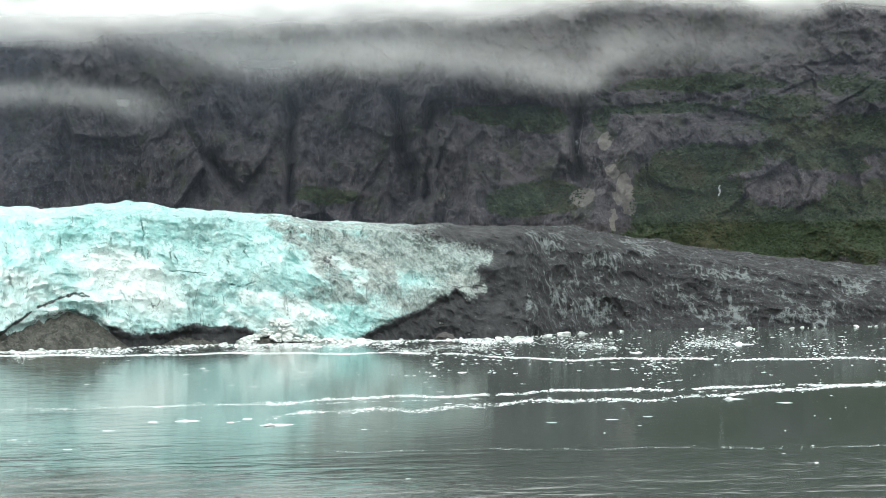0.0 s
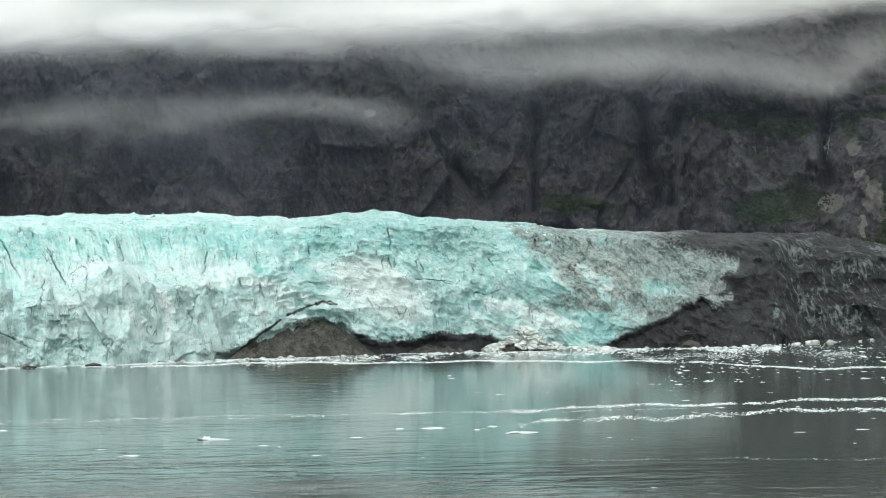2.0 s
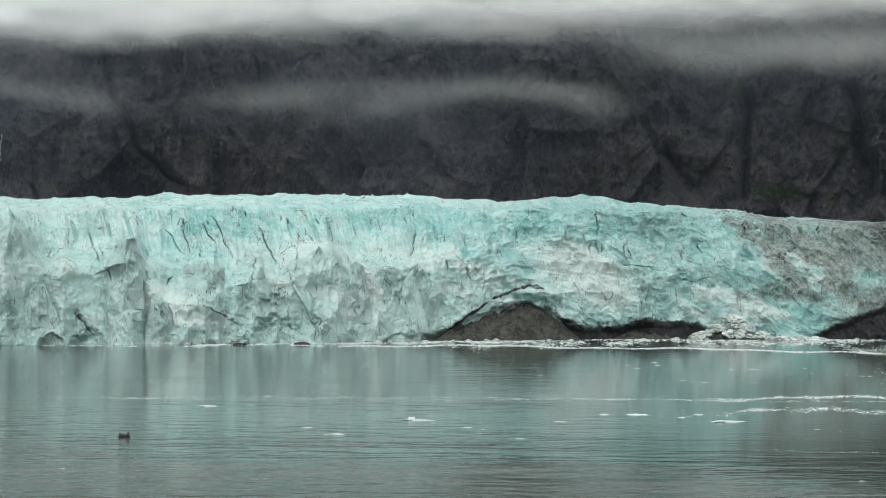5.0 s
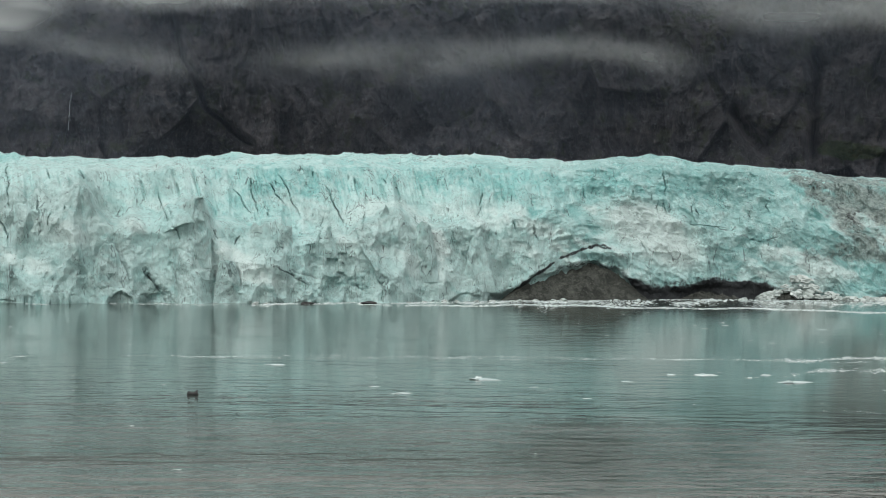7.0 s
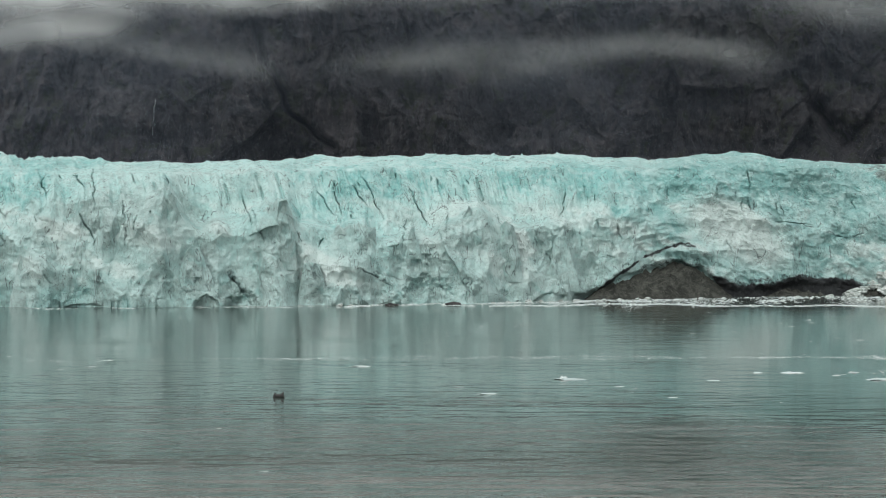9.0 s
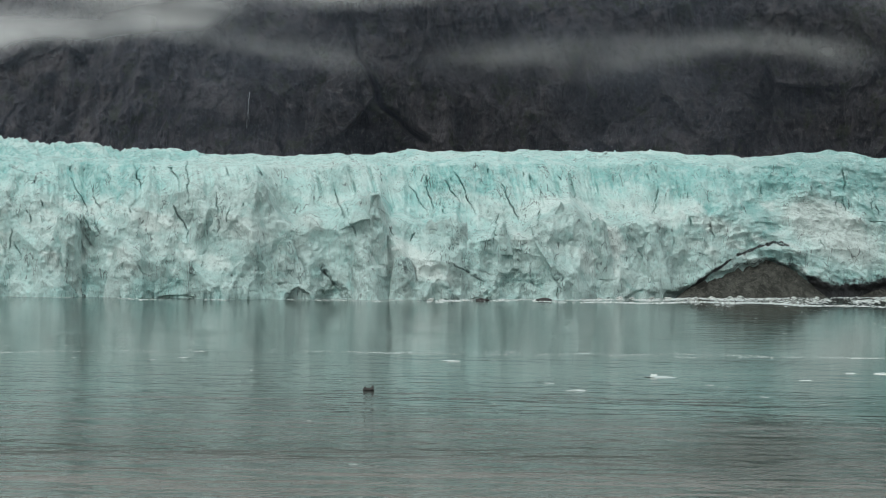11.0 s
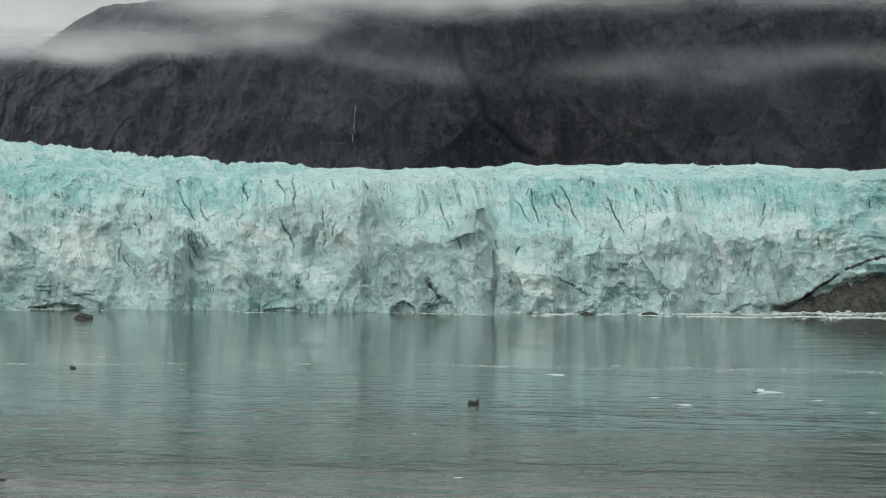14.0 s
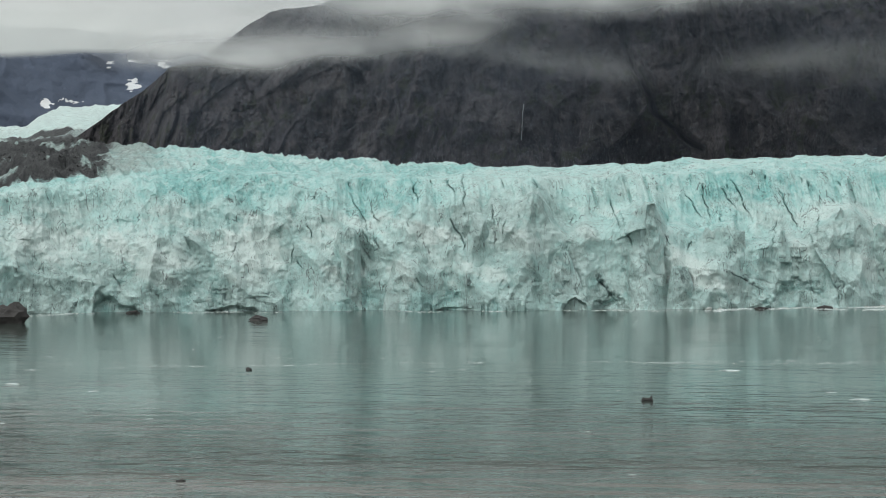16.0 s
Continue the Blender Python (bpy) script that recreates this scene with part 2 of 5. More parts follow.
    h = n.math("ADD", n.math("MULTIPLY", fine, 0.8), n.math("ADD", n.noise(0.45, 3, 0.6), n.math("MULTIPLY", stroke, 0.8)))
    return n.surface(Base_Color=col, Roughness=0.55, IOR=1.31, Normal=n.bump(h, 1.0, 0.55))


def rock_material():
    n = Nodes("cliff_rock")
    green, pale = n.attr("green"), n.attr("pale")
    big, mid, fine = n.noise(70, 5, 0.6), n.noise(15, 6, 0.65), n.noise(3.2, 6, 0.7)
    streak = n.noise(9, 6, 0.65, n.scaled(1, 1, 0.16), 0.3)
    col = n.mix(n.ramp(big, 0.35, 0.65), (0.041, 0.040, 0.050), (0.094, 0.086, 0.095))
    col = n.mix(n.math("MULTIPLY", n.ramp(streak, 0.5, 0.68), 0.75), col, (0.020, 0.020, 0.023))
    col = n.mix(n.math("MULTIPLY", n.ramp(mid, 0.55, 0.72), 0.6), col, (0.120, 0.110, 0.110))
    band = n.noise(26, 5, 0.65, n.scaled(1, 1, 0.30), 0.8)
    col = n.mix(n.math("MULTIPLY", n.ramp(band, 0.50, 0.62), 0.55), col, (0.022, 0.022, 0.028))
    col = n.mix(n.math("MULTIPLY", n.ramp(band, 0.47, 0.36), 0.45), col, (0.125, 0.110, 0.108))
    seam = n.math("ABSOLUTE", n.math("SUBTRACT", n.noise(16, 5, 0.6, n.scaled(1, 1, 0.35), 1.0), 0.5))
    col = n.mix(n.math("MULTIPLY", n.ramp(seam, 0.016, 0.0), 0.7), col, (0.010, 0.010, 0.012))
    run = n.math("ABSOLUTE", n.math("SUBTRACT", n.noise(13, 3, 0.5, n.scaled(1, 1, 0.10), 0.3), 0.5))
    wet = n.math("MULTIPLY", n.ramp(run, 0.010, 0.0), n.ramp(n.noise(60, 3, 0.5), 0.50, 0.62))
    col = n.mix(n.math("MULTIPLY", wet, 0.6), col, (0.17, 0.165, 0.165))
    fleck = n.ramp(n.noise(3.6, 5, 0.72, n.scaled(1, 1, 0.45)), 0.57, 0.68)
    col = n.mix(n.math("MULTIPLY", fleck, 0.5), col, (0.24, 0.215, 0.205))
    pit = n.ramp(n.noise(5.0, 5, 0.7, n.scaled(1, 1, 0.35)), 0.46, 0.36)
    col = n.mix(n.math("MULTIPLY", pit, 0.5), col, (0.014, 0.0135, 0.017))
    moss = n.math("MULTIPLY", n.ramp(n.noise(24, 6, 0.68), 0.52, 0.64), 0.75)
    col = n.mix(moss, col, (0.044, 0.052, 0.030))
    g = n.math("ADD", green, n.math("MULTIPLY", n.math("SUBTRACT", mid, 0.5), 1.3))
    leaf = n.mix(n.ramp(fine, 0.35, 0.65), (0.010, 0.027, 0.010), (0.030, 0.050, 0.016))
    leaf = n.mix(n.ramp(big, 0.45, 0.7), leaf, (0.046, 0.047, 0.017))
    col = n.mix(n.ramp(g, 0.38, 0.62), col, leaf)
    col = n.mix(n.math("MULTIPLY", n.ramp(n.math("ADD", pale, n.math("MULTIPLY", n.math("SUBTRACT", fine, 0.5), 0.9)), 0.35, 0.75), 0.9), col, (0.20, 0.19, 0.17))
    h = n.math("ADD", n.math("MULTIPLY", mid, 3.0), fine)
    return n.surface(Base_Color=col, Roughness=0.9, Normal=n.bump(h, 1.0, 4.5))


def outcrop_material():
    n = Nodes("wet_bedrock")
    big, fine = n.noise(4.0, 6, 0.68, None, 0.6), n.noise(0.9, 6, 0.7)
    col = n.mix(n.ramp(big, 0.38, 0.62), (0.031, 0.034, 0.029), (0.090, 0.095, 0.082))
    col = n.mix(n.ramp(n.noise(2.0, 5, 0.7, n.scaled(1, 1, 2)), 0.50, 0.66), col, (0.125, 0.127, 0.110))
    col = n.mix(n.math("MULTIPLY", n.ramp(fine, 0.60, 0.72), 0.8), col, (0.30, 0.30, 0.28))
    seam = n.math("ABSOLUTE", n.math("SUBTRACT", n.noise(3.5, 4, 0.6, None, 1.0), 0.5))
    col = n.mix(n.math("MULTIPLY", n.ramp(seam, 0.02, 0.0), 0.8), col, (0.012, 0.012, 0.012))
    return n.surface(Base_Color=col, Roughness=0.75, Normal=n.bump(n.math("ADD", big, fine), 1.0, 0.6))


def dark_rock_material():
    n = Nodes("dark_boulder")
    big, fine = n.noise(1.5, 5, 0.6), n.noise(0.3, 5, 0.65)
    col = n.mix(big, (0.022, 0.022, 0.024), (0.075, 0.070, 0.066))
    return n.surface(Base_Color=col, Roughness=0.6, Normal=n.bump(n.math("ADD", big, fine), 0.7, 0.2))


def moraine_material():
    n = Nodes("moraine_debris")
    ice = n.attr("ice")
    big, mid, fine = n.noise(14.0, 6, 0.65), n.noise(3.4, 6, 0.7), n.noise(0.9, 5, 0.7)
    fall = n.noise(2.4, 5, 0.65, n.scaled(1, 1, 0.35), 0.6)
    col = n.mix(n.ramp(mid, 0.36, 0.64), (0.007, 0.0081, 0.0095), (0.021, 0.0235, 0.027))
    col = n.mix(n.math("MULTIPLY", n.ramp(big, 0.45, 0.62), 0.5), col, (0.033, 0.036, 0.039))
    col = n.mix(n.math("MULTIPLY", n.ramp(fine, 0.56, 0.68), 0.45), col, (0.095, 0.10, 0.10))
    i = n.math("ADD", n.math("MULTIPLY", ice, 0.42), n.math("MULTIPLY", n.math("SUBTRACT", big, 0.5), 1.6))
    i = n.math("ADD", i, n.math("MULTIPLY", n.math("SUBTRACT", fall, 0.5), 2.8))
    i = n.math("ADD", i, n.math("MULTIPLY", n.math("SUBTRACT", mid, 0.5), 2.0))
    col = n.mix(n.math("MULTIPLY", n.ramp(i, 0.12, 0.80), 0.85), col, (0.19, 0.225, 0.225))
    return n.surface(Base_Color=col, Roughness=0.8, Normal=n.bump(n.math("ADD", n.math("MULTIPLY", mid, 1.5), fine), 1.0, 0.8))


def water_material():
    n = Nodes("silty_sea_water")
    wind = n.ramp(n.noise(60, 5, 0.6, n.scaled(0.22, 1, 1)), 0.34, 0.66, 0.25, 1.6)
    sep = n.add("ShaderNodeSeparateXYZ")
    n.put(sep.inputs[0], n.place)
    near = n.math("ADD", sep.outputs["Y"], n.math("MULTIPLY", n.math("SUBTRACT", n.noise(45, 4, 0.6, n.scaled(0.3, 1, 1)), 0.5), 70))
    breeze = n.math("MULTIPLY", wind, n.math("MULTIPLY", n.ramp(near, 275, 372, 7.5, 0.40), n.math("MULTIPLY", n.ramp(sep.outputs["Y"], 238, 258, 0.35, 1.0), n.ramp(sep.outputs["X"], -5, 75, 1.0, 0.12))))
    swell = n.noise(6.0, 2, 0.45, n.scaled(0.6, 1, 1), 0.8)
    ripple = n.noise(1.3, 3, 0.6, n.scaled(0.8, 1, 1), 0.6)
    h = n.math("MULTIPLY", n.math("ADD", n.math("MULTIPLY", swell, 1.5), n.math("MULTIPLY", ripple, 0.22)), breeze)
    col = n.mix(n.noise(120, 4, 0.6, n.scaled(0.4, 1, 1)), (0.048, 0.066, 0.058), (0.068, 0.085, 0.073))
    # the colour turns paler and browner nearest to the ship
    near_pale = n.math("ADD", sep.outputs["Y"], n.math("MULTIPLY", n.math("SUBTRACT", n.noise(26, 4, 0.6, n.scaled(0.35, 1, 1)), 0.5), 46))
    col = n.mix(n.ramp(near_pale, 262, 246), col, (0.095, 0.098, 0.083))
    return n.surface(Base_Color=col, Roughness=0.09, IOR=1.33, Normal=n.bump(h, 1.0, 0.26))


def floe_material():
    n = Nodes("floating_ice")
    r = n.add("ShaderNodeObjectInfo").outputs["Random"]
    grain = n.noise(0.7, 4, 0.6)
    col = n.mix(r, (0.46, 0.55, 0.55), (0.80, 0.86, 0.85))
    col = n.mix(n.math("MULTIPLY", n.ramp(grain, 0.5, 0.75), 0.5), col, (0.52, 0.66, 0.67))
    return n.surface(Base_Color=col, Roughness=0.5, IOR=1.31, Normal=n.bump(grain, 0.6, 0.15))


def block_material():
    n = Nodes("fallen_ice")
    r = n.add("ShaderNodeObjectInfo").outputs["Random"]
    grain = n.noise(0.9, 5, 0.65)
    col = n.mix(r, (0.42, 0.47, 0.45), (0.72, 0.77, 0.75))
    col = n.mix(n.math("MULTIPLY", n.ramp(grain, 0.52, 0.66), 0.6), col, (0.22, 0.225, 0.215))
    return n.surface(Base_Color=col, Roughness=0.6, Normal=n.bump(grain, 0.7, 0.25))


def brash_material():
    n = Nodes("brash_ice")
    r = n.add("ShaderNodeNewGeometry").outputs["Random Per Island"]
    return n.surface(Base_Color=n.mix(r, (0.34, 0.41, 0.41), (0.80, 0.86, 0.85)), Roughness=0.55)


def rubble_material():
    n = Nodes("moraine_stones")
    r = n.add("ShaderNodeNewGeometry").outputs["Random Per Island"]
    col = n.mix(n.ramp(r, 0.0, 0.7), (0.009, 0.0098, 0.011), (0.038, 0.039, 0.041))
    col = n.mix(n.ramp(r, 0.8, 1.0), col, (0.15, 0.16, 0.16))
    return n.surface(Base_Color=col, Roughness=0.85)


def leaf_material():
    n = Nodes("alder_leaves")
    r = n.add("ShaderNodeNewGeometry").outputs["Random Per Island"]
    col = n.mix(r, (0.010, 0.026, 0.010), (0.026, 0.044, 0.015))
    col = n.mix(n.ramp(n.noise(60, 4, 0.6), 0.5, 0.7), col, (0.040, 0.040, 0.015))
    return n.surface(Base_Color=col, Roughness=0.9)


def snow_material():
    n = Nodes("old_snow")
    g = n.noise(6, 5, 0.6)
    return n.surface(Base_Color=n.mix(g, (0.72, 0.75, 0.77), (0.88, 0.89, 0.90)), Roughness=0.8, Normal=n.bump(g, 0.5, 1.0))


def far_rock_material():
    n = Nodes("hazed_distant_rock")
    snow = n.attr("snow")
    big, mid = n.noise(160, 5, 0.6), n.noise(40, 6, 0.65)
    # the blue haze of the distance is put into the rock colour
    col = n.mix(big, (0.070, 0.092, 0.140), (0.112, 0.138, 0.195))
    s = n.math("ADD", snow, n.math("MULTIPLY", n.math("SUBTRACT", mid, 0.5), 0.8))
    col = n.mix(n.ramp(s, 0.42, 0.55), col, (0.84, 0.86, 0.88))
    return n.surface(Base_Color=col, Roughness=0.9, Normal=n.bump(mid, 0.8, 12.0))


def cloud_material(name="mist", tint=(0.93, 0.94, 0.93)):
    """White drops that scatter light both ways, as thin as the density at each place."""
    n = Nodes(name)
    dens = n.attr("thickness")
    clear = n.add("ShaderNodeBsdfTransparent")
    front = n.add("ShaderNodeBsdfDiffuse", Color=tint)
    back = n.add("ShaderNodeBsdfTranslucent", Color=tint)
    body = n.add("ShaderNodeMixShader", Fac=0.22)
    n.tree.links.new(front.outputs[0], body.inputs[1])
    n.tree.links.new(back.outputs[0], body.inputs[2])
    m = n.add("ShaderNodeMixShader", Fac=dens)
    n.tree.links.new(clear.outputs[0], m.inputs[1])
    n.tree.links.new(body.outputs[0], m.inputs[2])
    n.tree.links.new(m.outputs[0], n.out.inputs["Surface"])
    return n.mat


LEAF, RUBBLE = leaf_material(), rubble_material()
ICE, ROCK, OUTCROP, DARK_ROCK, MORAINE = ice_material(), rock_material(), outcrop_material(), dark_rock_material(), moraine_material()
WATER, FLOE, BRASH, SNOW, FAR_ROCK, MIST = water_material(), floe_material(), brash_material(), snow_material(), far_rock_material(), cloud_material()
# blue-tinted veil added to imitate air haze before the rock wall
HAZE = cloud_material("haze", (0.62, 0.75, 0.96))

# ================= sea =================
def sea():
    rings = np.array([0.0, 60, 150, 300, 600, 900, 1300, 2000, 3200, 4900])
    az = np.linspace(-180, 180, 145)
    a, r = np.meshgrid(az, rings)
    return thing("water", "calm silty grey-green sea water reflecting the ice", "water", "", "structure", grid_mesh("water", polar(a, r, 0 * r)[:, ::-1], smooth=True), WATER)


sea()

# ================= glacier =================
SHORE = [(-34, 850), (-26, 824), (-23, 832), (-18, 826), (-11, 806), (-8, 808), (-3, 826), (1, 860), (5, 890), (9, 922), (12, 932), (14, 950),
         (16, 960), (17.4, 1010), (20.6, 1066), (24, 1090), (28, 1150), (34, 1230)]
CREST = [(-34, 3.0), (-26, 2.82), (-21.6, 2.68), (-19.4, 2.47), (-17, 2.22), (-14.6, 1.92), (-12.6, 1.76), (-10.3, 1.71), (-8.3, 1.78), (-5.3, 1.94), (-3.5, 1.86),
         (-2.6, 1.87), (-0.2, 2.0), (2.2, 1.98), (2.6, 1.93), (2.85, 1.76), (3.3, 1.79), (4.0, 1.90), (5.0, 2.02), (5.7, 2.01), (7.0, 1.86), (8.2, 1.67), (9.7, 1.63), (10.0, 1.49),
         (12.5, 1.38), (14.7, 1.36), (17.4, 1.32), (18.7, 1.04), (20, 0.87), (21.9, 0.53), (23.7, 0.32), (26.3, 0.06), (34, -0.5)]
EDGE = [(-34, 0.9), (-25.6, 1.25), (-24.1, 1.46), (-23, 1.54), (-19.8, 1.79), (-18.1, 1.74), (-16.2, 1.66), (-14, 1.60), (-10.3, 1.56), (-5.3, 1.74), (0, 1.76),
        (2.9, 1.60), (5.4, 1.85), (8.2, 1.55), (10, 1.36), (14, 1.1), (17.4, 0.9), (20, 0.5), (23.7, -0.1), (26.3, -0.3), (34, -0.9)]
BEHIND = [(-34, 420), (-24, 360), (-20, 260), (-15, 140), (-5, 105), (2, 90), (8, 60), (14, 60), (18, 90), (34, 120)]
# the front tier of seracs: its top line, and how far the wall stands back behind it
TIER = [(-34, 30), (-20, 30), (-16.8, 34), (-12.2, 40), (-10.6, 43), (-9.9, 33), (-8.6, 32), (-8.3, 36), (-7.9, 40.5), (-7.3, 39), (-7.0, 32), (-5.15, 31.5), (-4.85, 24), (-3.75, 29),
        (-3.3, 27), (-2.5, 36), (-2.0, 37), (-1.1, 31.5), (-0.2, 31.5), (1.3, 36), (3.5, 34), (9, 30), (17, 20), (34, 10)]
TERRACE = [(-34, 1), (-16, 2), (-11.5, 8), (-10, 20), (-2.2, 20), (0.2, 9), (2, 2), (34, 1)]
LEAN_BACK = [(-34, 10), (0, 9), (9, 11), (12, 16), (15, 24), (17.5, 34), (34, 40)]
# cracks in the wall, as bearing and height of both ends
CRACKS = [(-5.24, 52, -4.6, 34), (-3.9, 48, -3.4, 31.5), (-6.1, 48, -5.8, 36), (-6.5, 46.6, -6.0, 36), (-8.65, 45.4, -8.3, 32), (-14.1, 52, -14, 43),
          (-12.7, 56, -12.7, 37), (-8.97, 13.6, -8.3, 0), (-5.25, 13, -4.8, 10.5), (-4.7, 9.4, -4.35, 6.6), (-11.55, 35, -11.63, 27), (-11.95, 42, -11.85, 34), (5.58, 57, 5.63, 45),
          (6.3, 32.7, 7.4, 31.5), (7.7, 27.7, 8.3, 25.2), (4.96, 25, 5.07, 20), (-17.5, 27, -17.6, 18), (-15.9, 48, -15.4, 32), (-2.35, 9, -2.3, 0),
          (-0.05, 20, 0.25, 14)]
# seracs that stand out of the front tier: bearing, half width (degrees), height, how far they stand out
SERACS = [(-7.65, 0.62, 46, 9), (-9.75, 0.9, 25, 7), (-3.3, 0.8, 27, 5), (-2.2, 1.1, 42, 7), (-5.7, 0.9, 34, 5), (-11.6, 1.3, 43, 8), (-14.4, 1.2, 36, 6), (-16.3, 0.8, 33, 7),
          (-0.6, 0.9, 35, 5), (-18.6, 1.5, 28, 5), (-20.8, 1.2, 45, 6), (-23.6, 1.6, 30, 6), (-6.4, 0.6, 20, 4), (0.6, 0.7, 28, 4)]
# hollows at the waterline: bearing, half width (degrees), height, depth
HOLLOWS = [(-9.62, 0.34, 4.2, 5), (-8.62, 0.45, 6.5, 4), (-3.5, 0.8, 11.0, 4), (-22.75, 0.42, 6.2, 6), (-22.3, 0.5, 2.2, 4), (-19.2, 0.8, 1.5, 3), (-13.0, 0.5, 1.3, 2), (0.1, 0.5, 3.0, 2)]
# long dark seams, with their shade put into the colour: bearing and height of both ends
SEAMS = [(-20.6, 9.5, -18.3, 2.2), (-19.9, 8.6, -18.0, 6.0), (-19.6, 2.6, -18.2, 5.2), (-5.4, 14.0, -4.2, 7.0), (-4.9, 12.5, -3.9, 9.0), (-10.1, 14.0, -9.3, 4.0), (-11.4, 4.0, -10.2, 2.0), (-9.0, 14.0, -8.2, 1.0),
         (-2.3, 10.0, -2.25, 0.5), (-3.1, 17.0, -2.95, 2.0), (-8.2, 15.0, -8.05, 7.0), (6.3, 32.7, 7.4, 31.0), (7.7, 27.7, 8.4, 25.4), (8.4, 25.4, 8.7, 27.0)]
# the grey faces of single seracs, and white bruised patches: bearing, height, half width (degrees), half height
GREY_FACES = [(-9.7, 10, 1.1, 12), (-7.6, 27, 0.6, 13), (-5.6, 26, 0.8, 6), (-3.6, 16, 0.7, 9), (-2.2, 28, 0.7, 10), (-10.7, 43, 1.0, 9), (-12.4, 36, 1.0, 8), (-15.9, 26, 0.9, 12), (-19.6, 34, 1.3, 10), (-20.8, 10, 1.8, 5), (-0.6, 14, 1.0, 12)]
WHITE_FACES = [(-24.6, 28, 1.4, 10), (-21.6, 25, 2.0, 7), (-18.8, 25, 1.5, 7), (-13.6, 31, 1.3, 5), (-11.2, 27, 1.1, 6), (-6.5, 14, 1.3, 8), (-0.9, 24, 0.5, 8), (0.6, 34, 1.4, 6), (2.2, 30, 1.0, 4)]


# pale dirty ice that shows through the moraine
PALE = [(17.3, 47, 0.5, 5), (19.4, 46, 1.1, 6), (18.6, 36, 0.8, 4), (22.0, 29, 0.9, 4), (24.3, 20, 1.2, 4), (16.4, 17, 0.8, 8), (21.8, 8, 1.0, 5), (24.6, 8, 1.2, 4), (18.2, 10, 0.5, 6)]


def ice_shape(az, lane):
    """Points and surface marks of the glacier: az, bearings of the columns; lane, rows from the waterline up and back."""
    a, v = np.meshgrid(az, lane)
    shore = soft_along(SHORE, a, 0.8) + 5 * (fbm(a * 0.9, 0 * a, 0 * a, 4, 11) - 0.5)
    tier, terrace, back = along(TIER, a), soft_along(TERRACE, a, 0.6), soft_along(LEAN_BACK, a, 1.0)
    tier = tier + (5.0 + 16.0 * step(-9.5, -13, a)) * (fbm(a * 1.5, 0 * a, 0 * a, 4, 12) - 0.5)
    r_edge = shore + back + terrace
    z_edge = 32 + r_edge * np.tan(np.radians(soft_along(EDGE, a, 0.4) - 0.06 + 0.12 * (fbm(a * 2.2, 0 * a, 0 * a, 3, 13) - 0.5)))
    tier = np.minimum(tier, z_edge - 4)
    r_crest = r_edge + soft_along(BEHIND, a, 2.0)
    z_crest = 32 + r_crest * np.tan(np.radians(along(CREST, a))) - 2.9 - 1.3 * step(-10, -7, a) * step(2.6, 1.0, a)
    # corner points of the profile, from under the water to behind the crest
    slant = 9 * (1 - step(11, 15, a))
    rr = [shore + 0.5, shore + 0.55 * back, shore + 0.55 * back + terrace, r_edge + slant, r_crest, r_crest + 140]
    zz = [0 * a - 3.0, tier, tier + 1.5 + 0.05 * terrace, z_edge, z_crest, z_crest - 40]
    k = np.clip(np.floor(v).astype(int), 0, 4)
    w = v - k
    r, z = 0, 0
    for j in range(5):
        on = (k == j)
        r = r + on * (rr[j] * (1 - w) + rr[j + 1] * w)
        z = z + on * (zz[j] * (1 - w) + zz[j + 1] * w)
    for _ in range(45):
        r[1:-1], z[1:-1] = (r[:-2] + 2 * r[1:-1] + r[2:]) / 4, (z[:-2] + 2 * z[1:-1] + z[2:]) / 4
    # the upper surface bulges between edge and crest
    top = (k == 3)
    z = z + top * 5.0 * np.sin(np.pi * w) * np.clip((r_crest - r_edge) / 100, 0, 1) * step(-22, -14, a) * 0.6
    s = np.radians(a) * 860
    face = np.where(v < 3, 1.0, np.clip(1 - (v - 3) * 6, 0.12, 1))
    # ---- relief ----
    warp = 9 * (fbm(s / 30, r / 30, z / 30, 3, 20) - 0.5)
    right = step(0.5, 5.0, a)
    mor = step(13.5, 16.5, a + (z - 25) * 0.02)
    small = 2.2 * (fbm(s / 4, r / 4, z / 4, 3, 22) - 0.5)
    rough = step(0.36, 0.64, fbm(s / 30, r / 40, z / 20, 3, 68))
    rough2 = step(0.42, 0.60, fbm(s / 13, r / 15, z / 9, 3, 69))
    slump = np.exp(-((a + 22.2) / 3.6) ** 4 - ((z - 25) / 12) ** 2)
    butt = ridged((s + warp) / 34, r / 90, z / 95, 3, 21)
    big = chips((s + 0.8 * warp + 0.45 * z) / 16, r / 26, (z + 0.4 * warp - 0.25 * s) / 20, 31)
    mid = chips((s + 0.7 * warp + small + 0.2 * z) / 7.5, r / 11, (z - 0.4 * warp + small) / 9.5, 41)
    bit = chips((s + 0.5 * small + 0.2 * z) / 2.8, r / 4, (z - small) / 3.8, 46)
    fine = ridged(s / 5.5, r / 5.5, z / 7.5, 4, 51, 0.6)
    # the folds run over the arch and then down towards the moraine
    hump = 24 * np.exp(-((a - 3.5) / 2.3) ** 2) * np.exp(-np.maximum(z - 12, 0) / 28)
    rumple = step(7.5, 10.5, a) * 16 * (fbm(s / 13, r / 16, z / 13, 3, 64) - 0.5)
    fv = z - hump + 0.8 * rumple + step(7.5, 11, a) * 0.5 * (s - 130) + 0.16 * np.radians(np.maximum(a - 6, 0)) * 860 + 0.9 * warp + 1.2 * small
    fu = s + 1.5 * warp
    folds = ridged(fu / 20, r / 30, fv / 4.2, 4, 61, 0.62)
    out = 7.5 * (butt - 0.45) * (1 - 0.7 * mor)
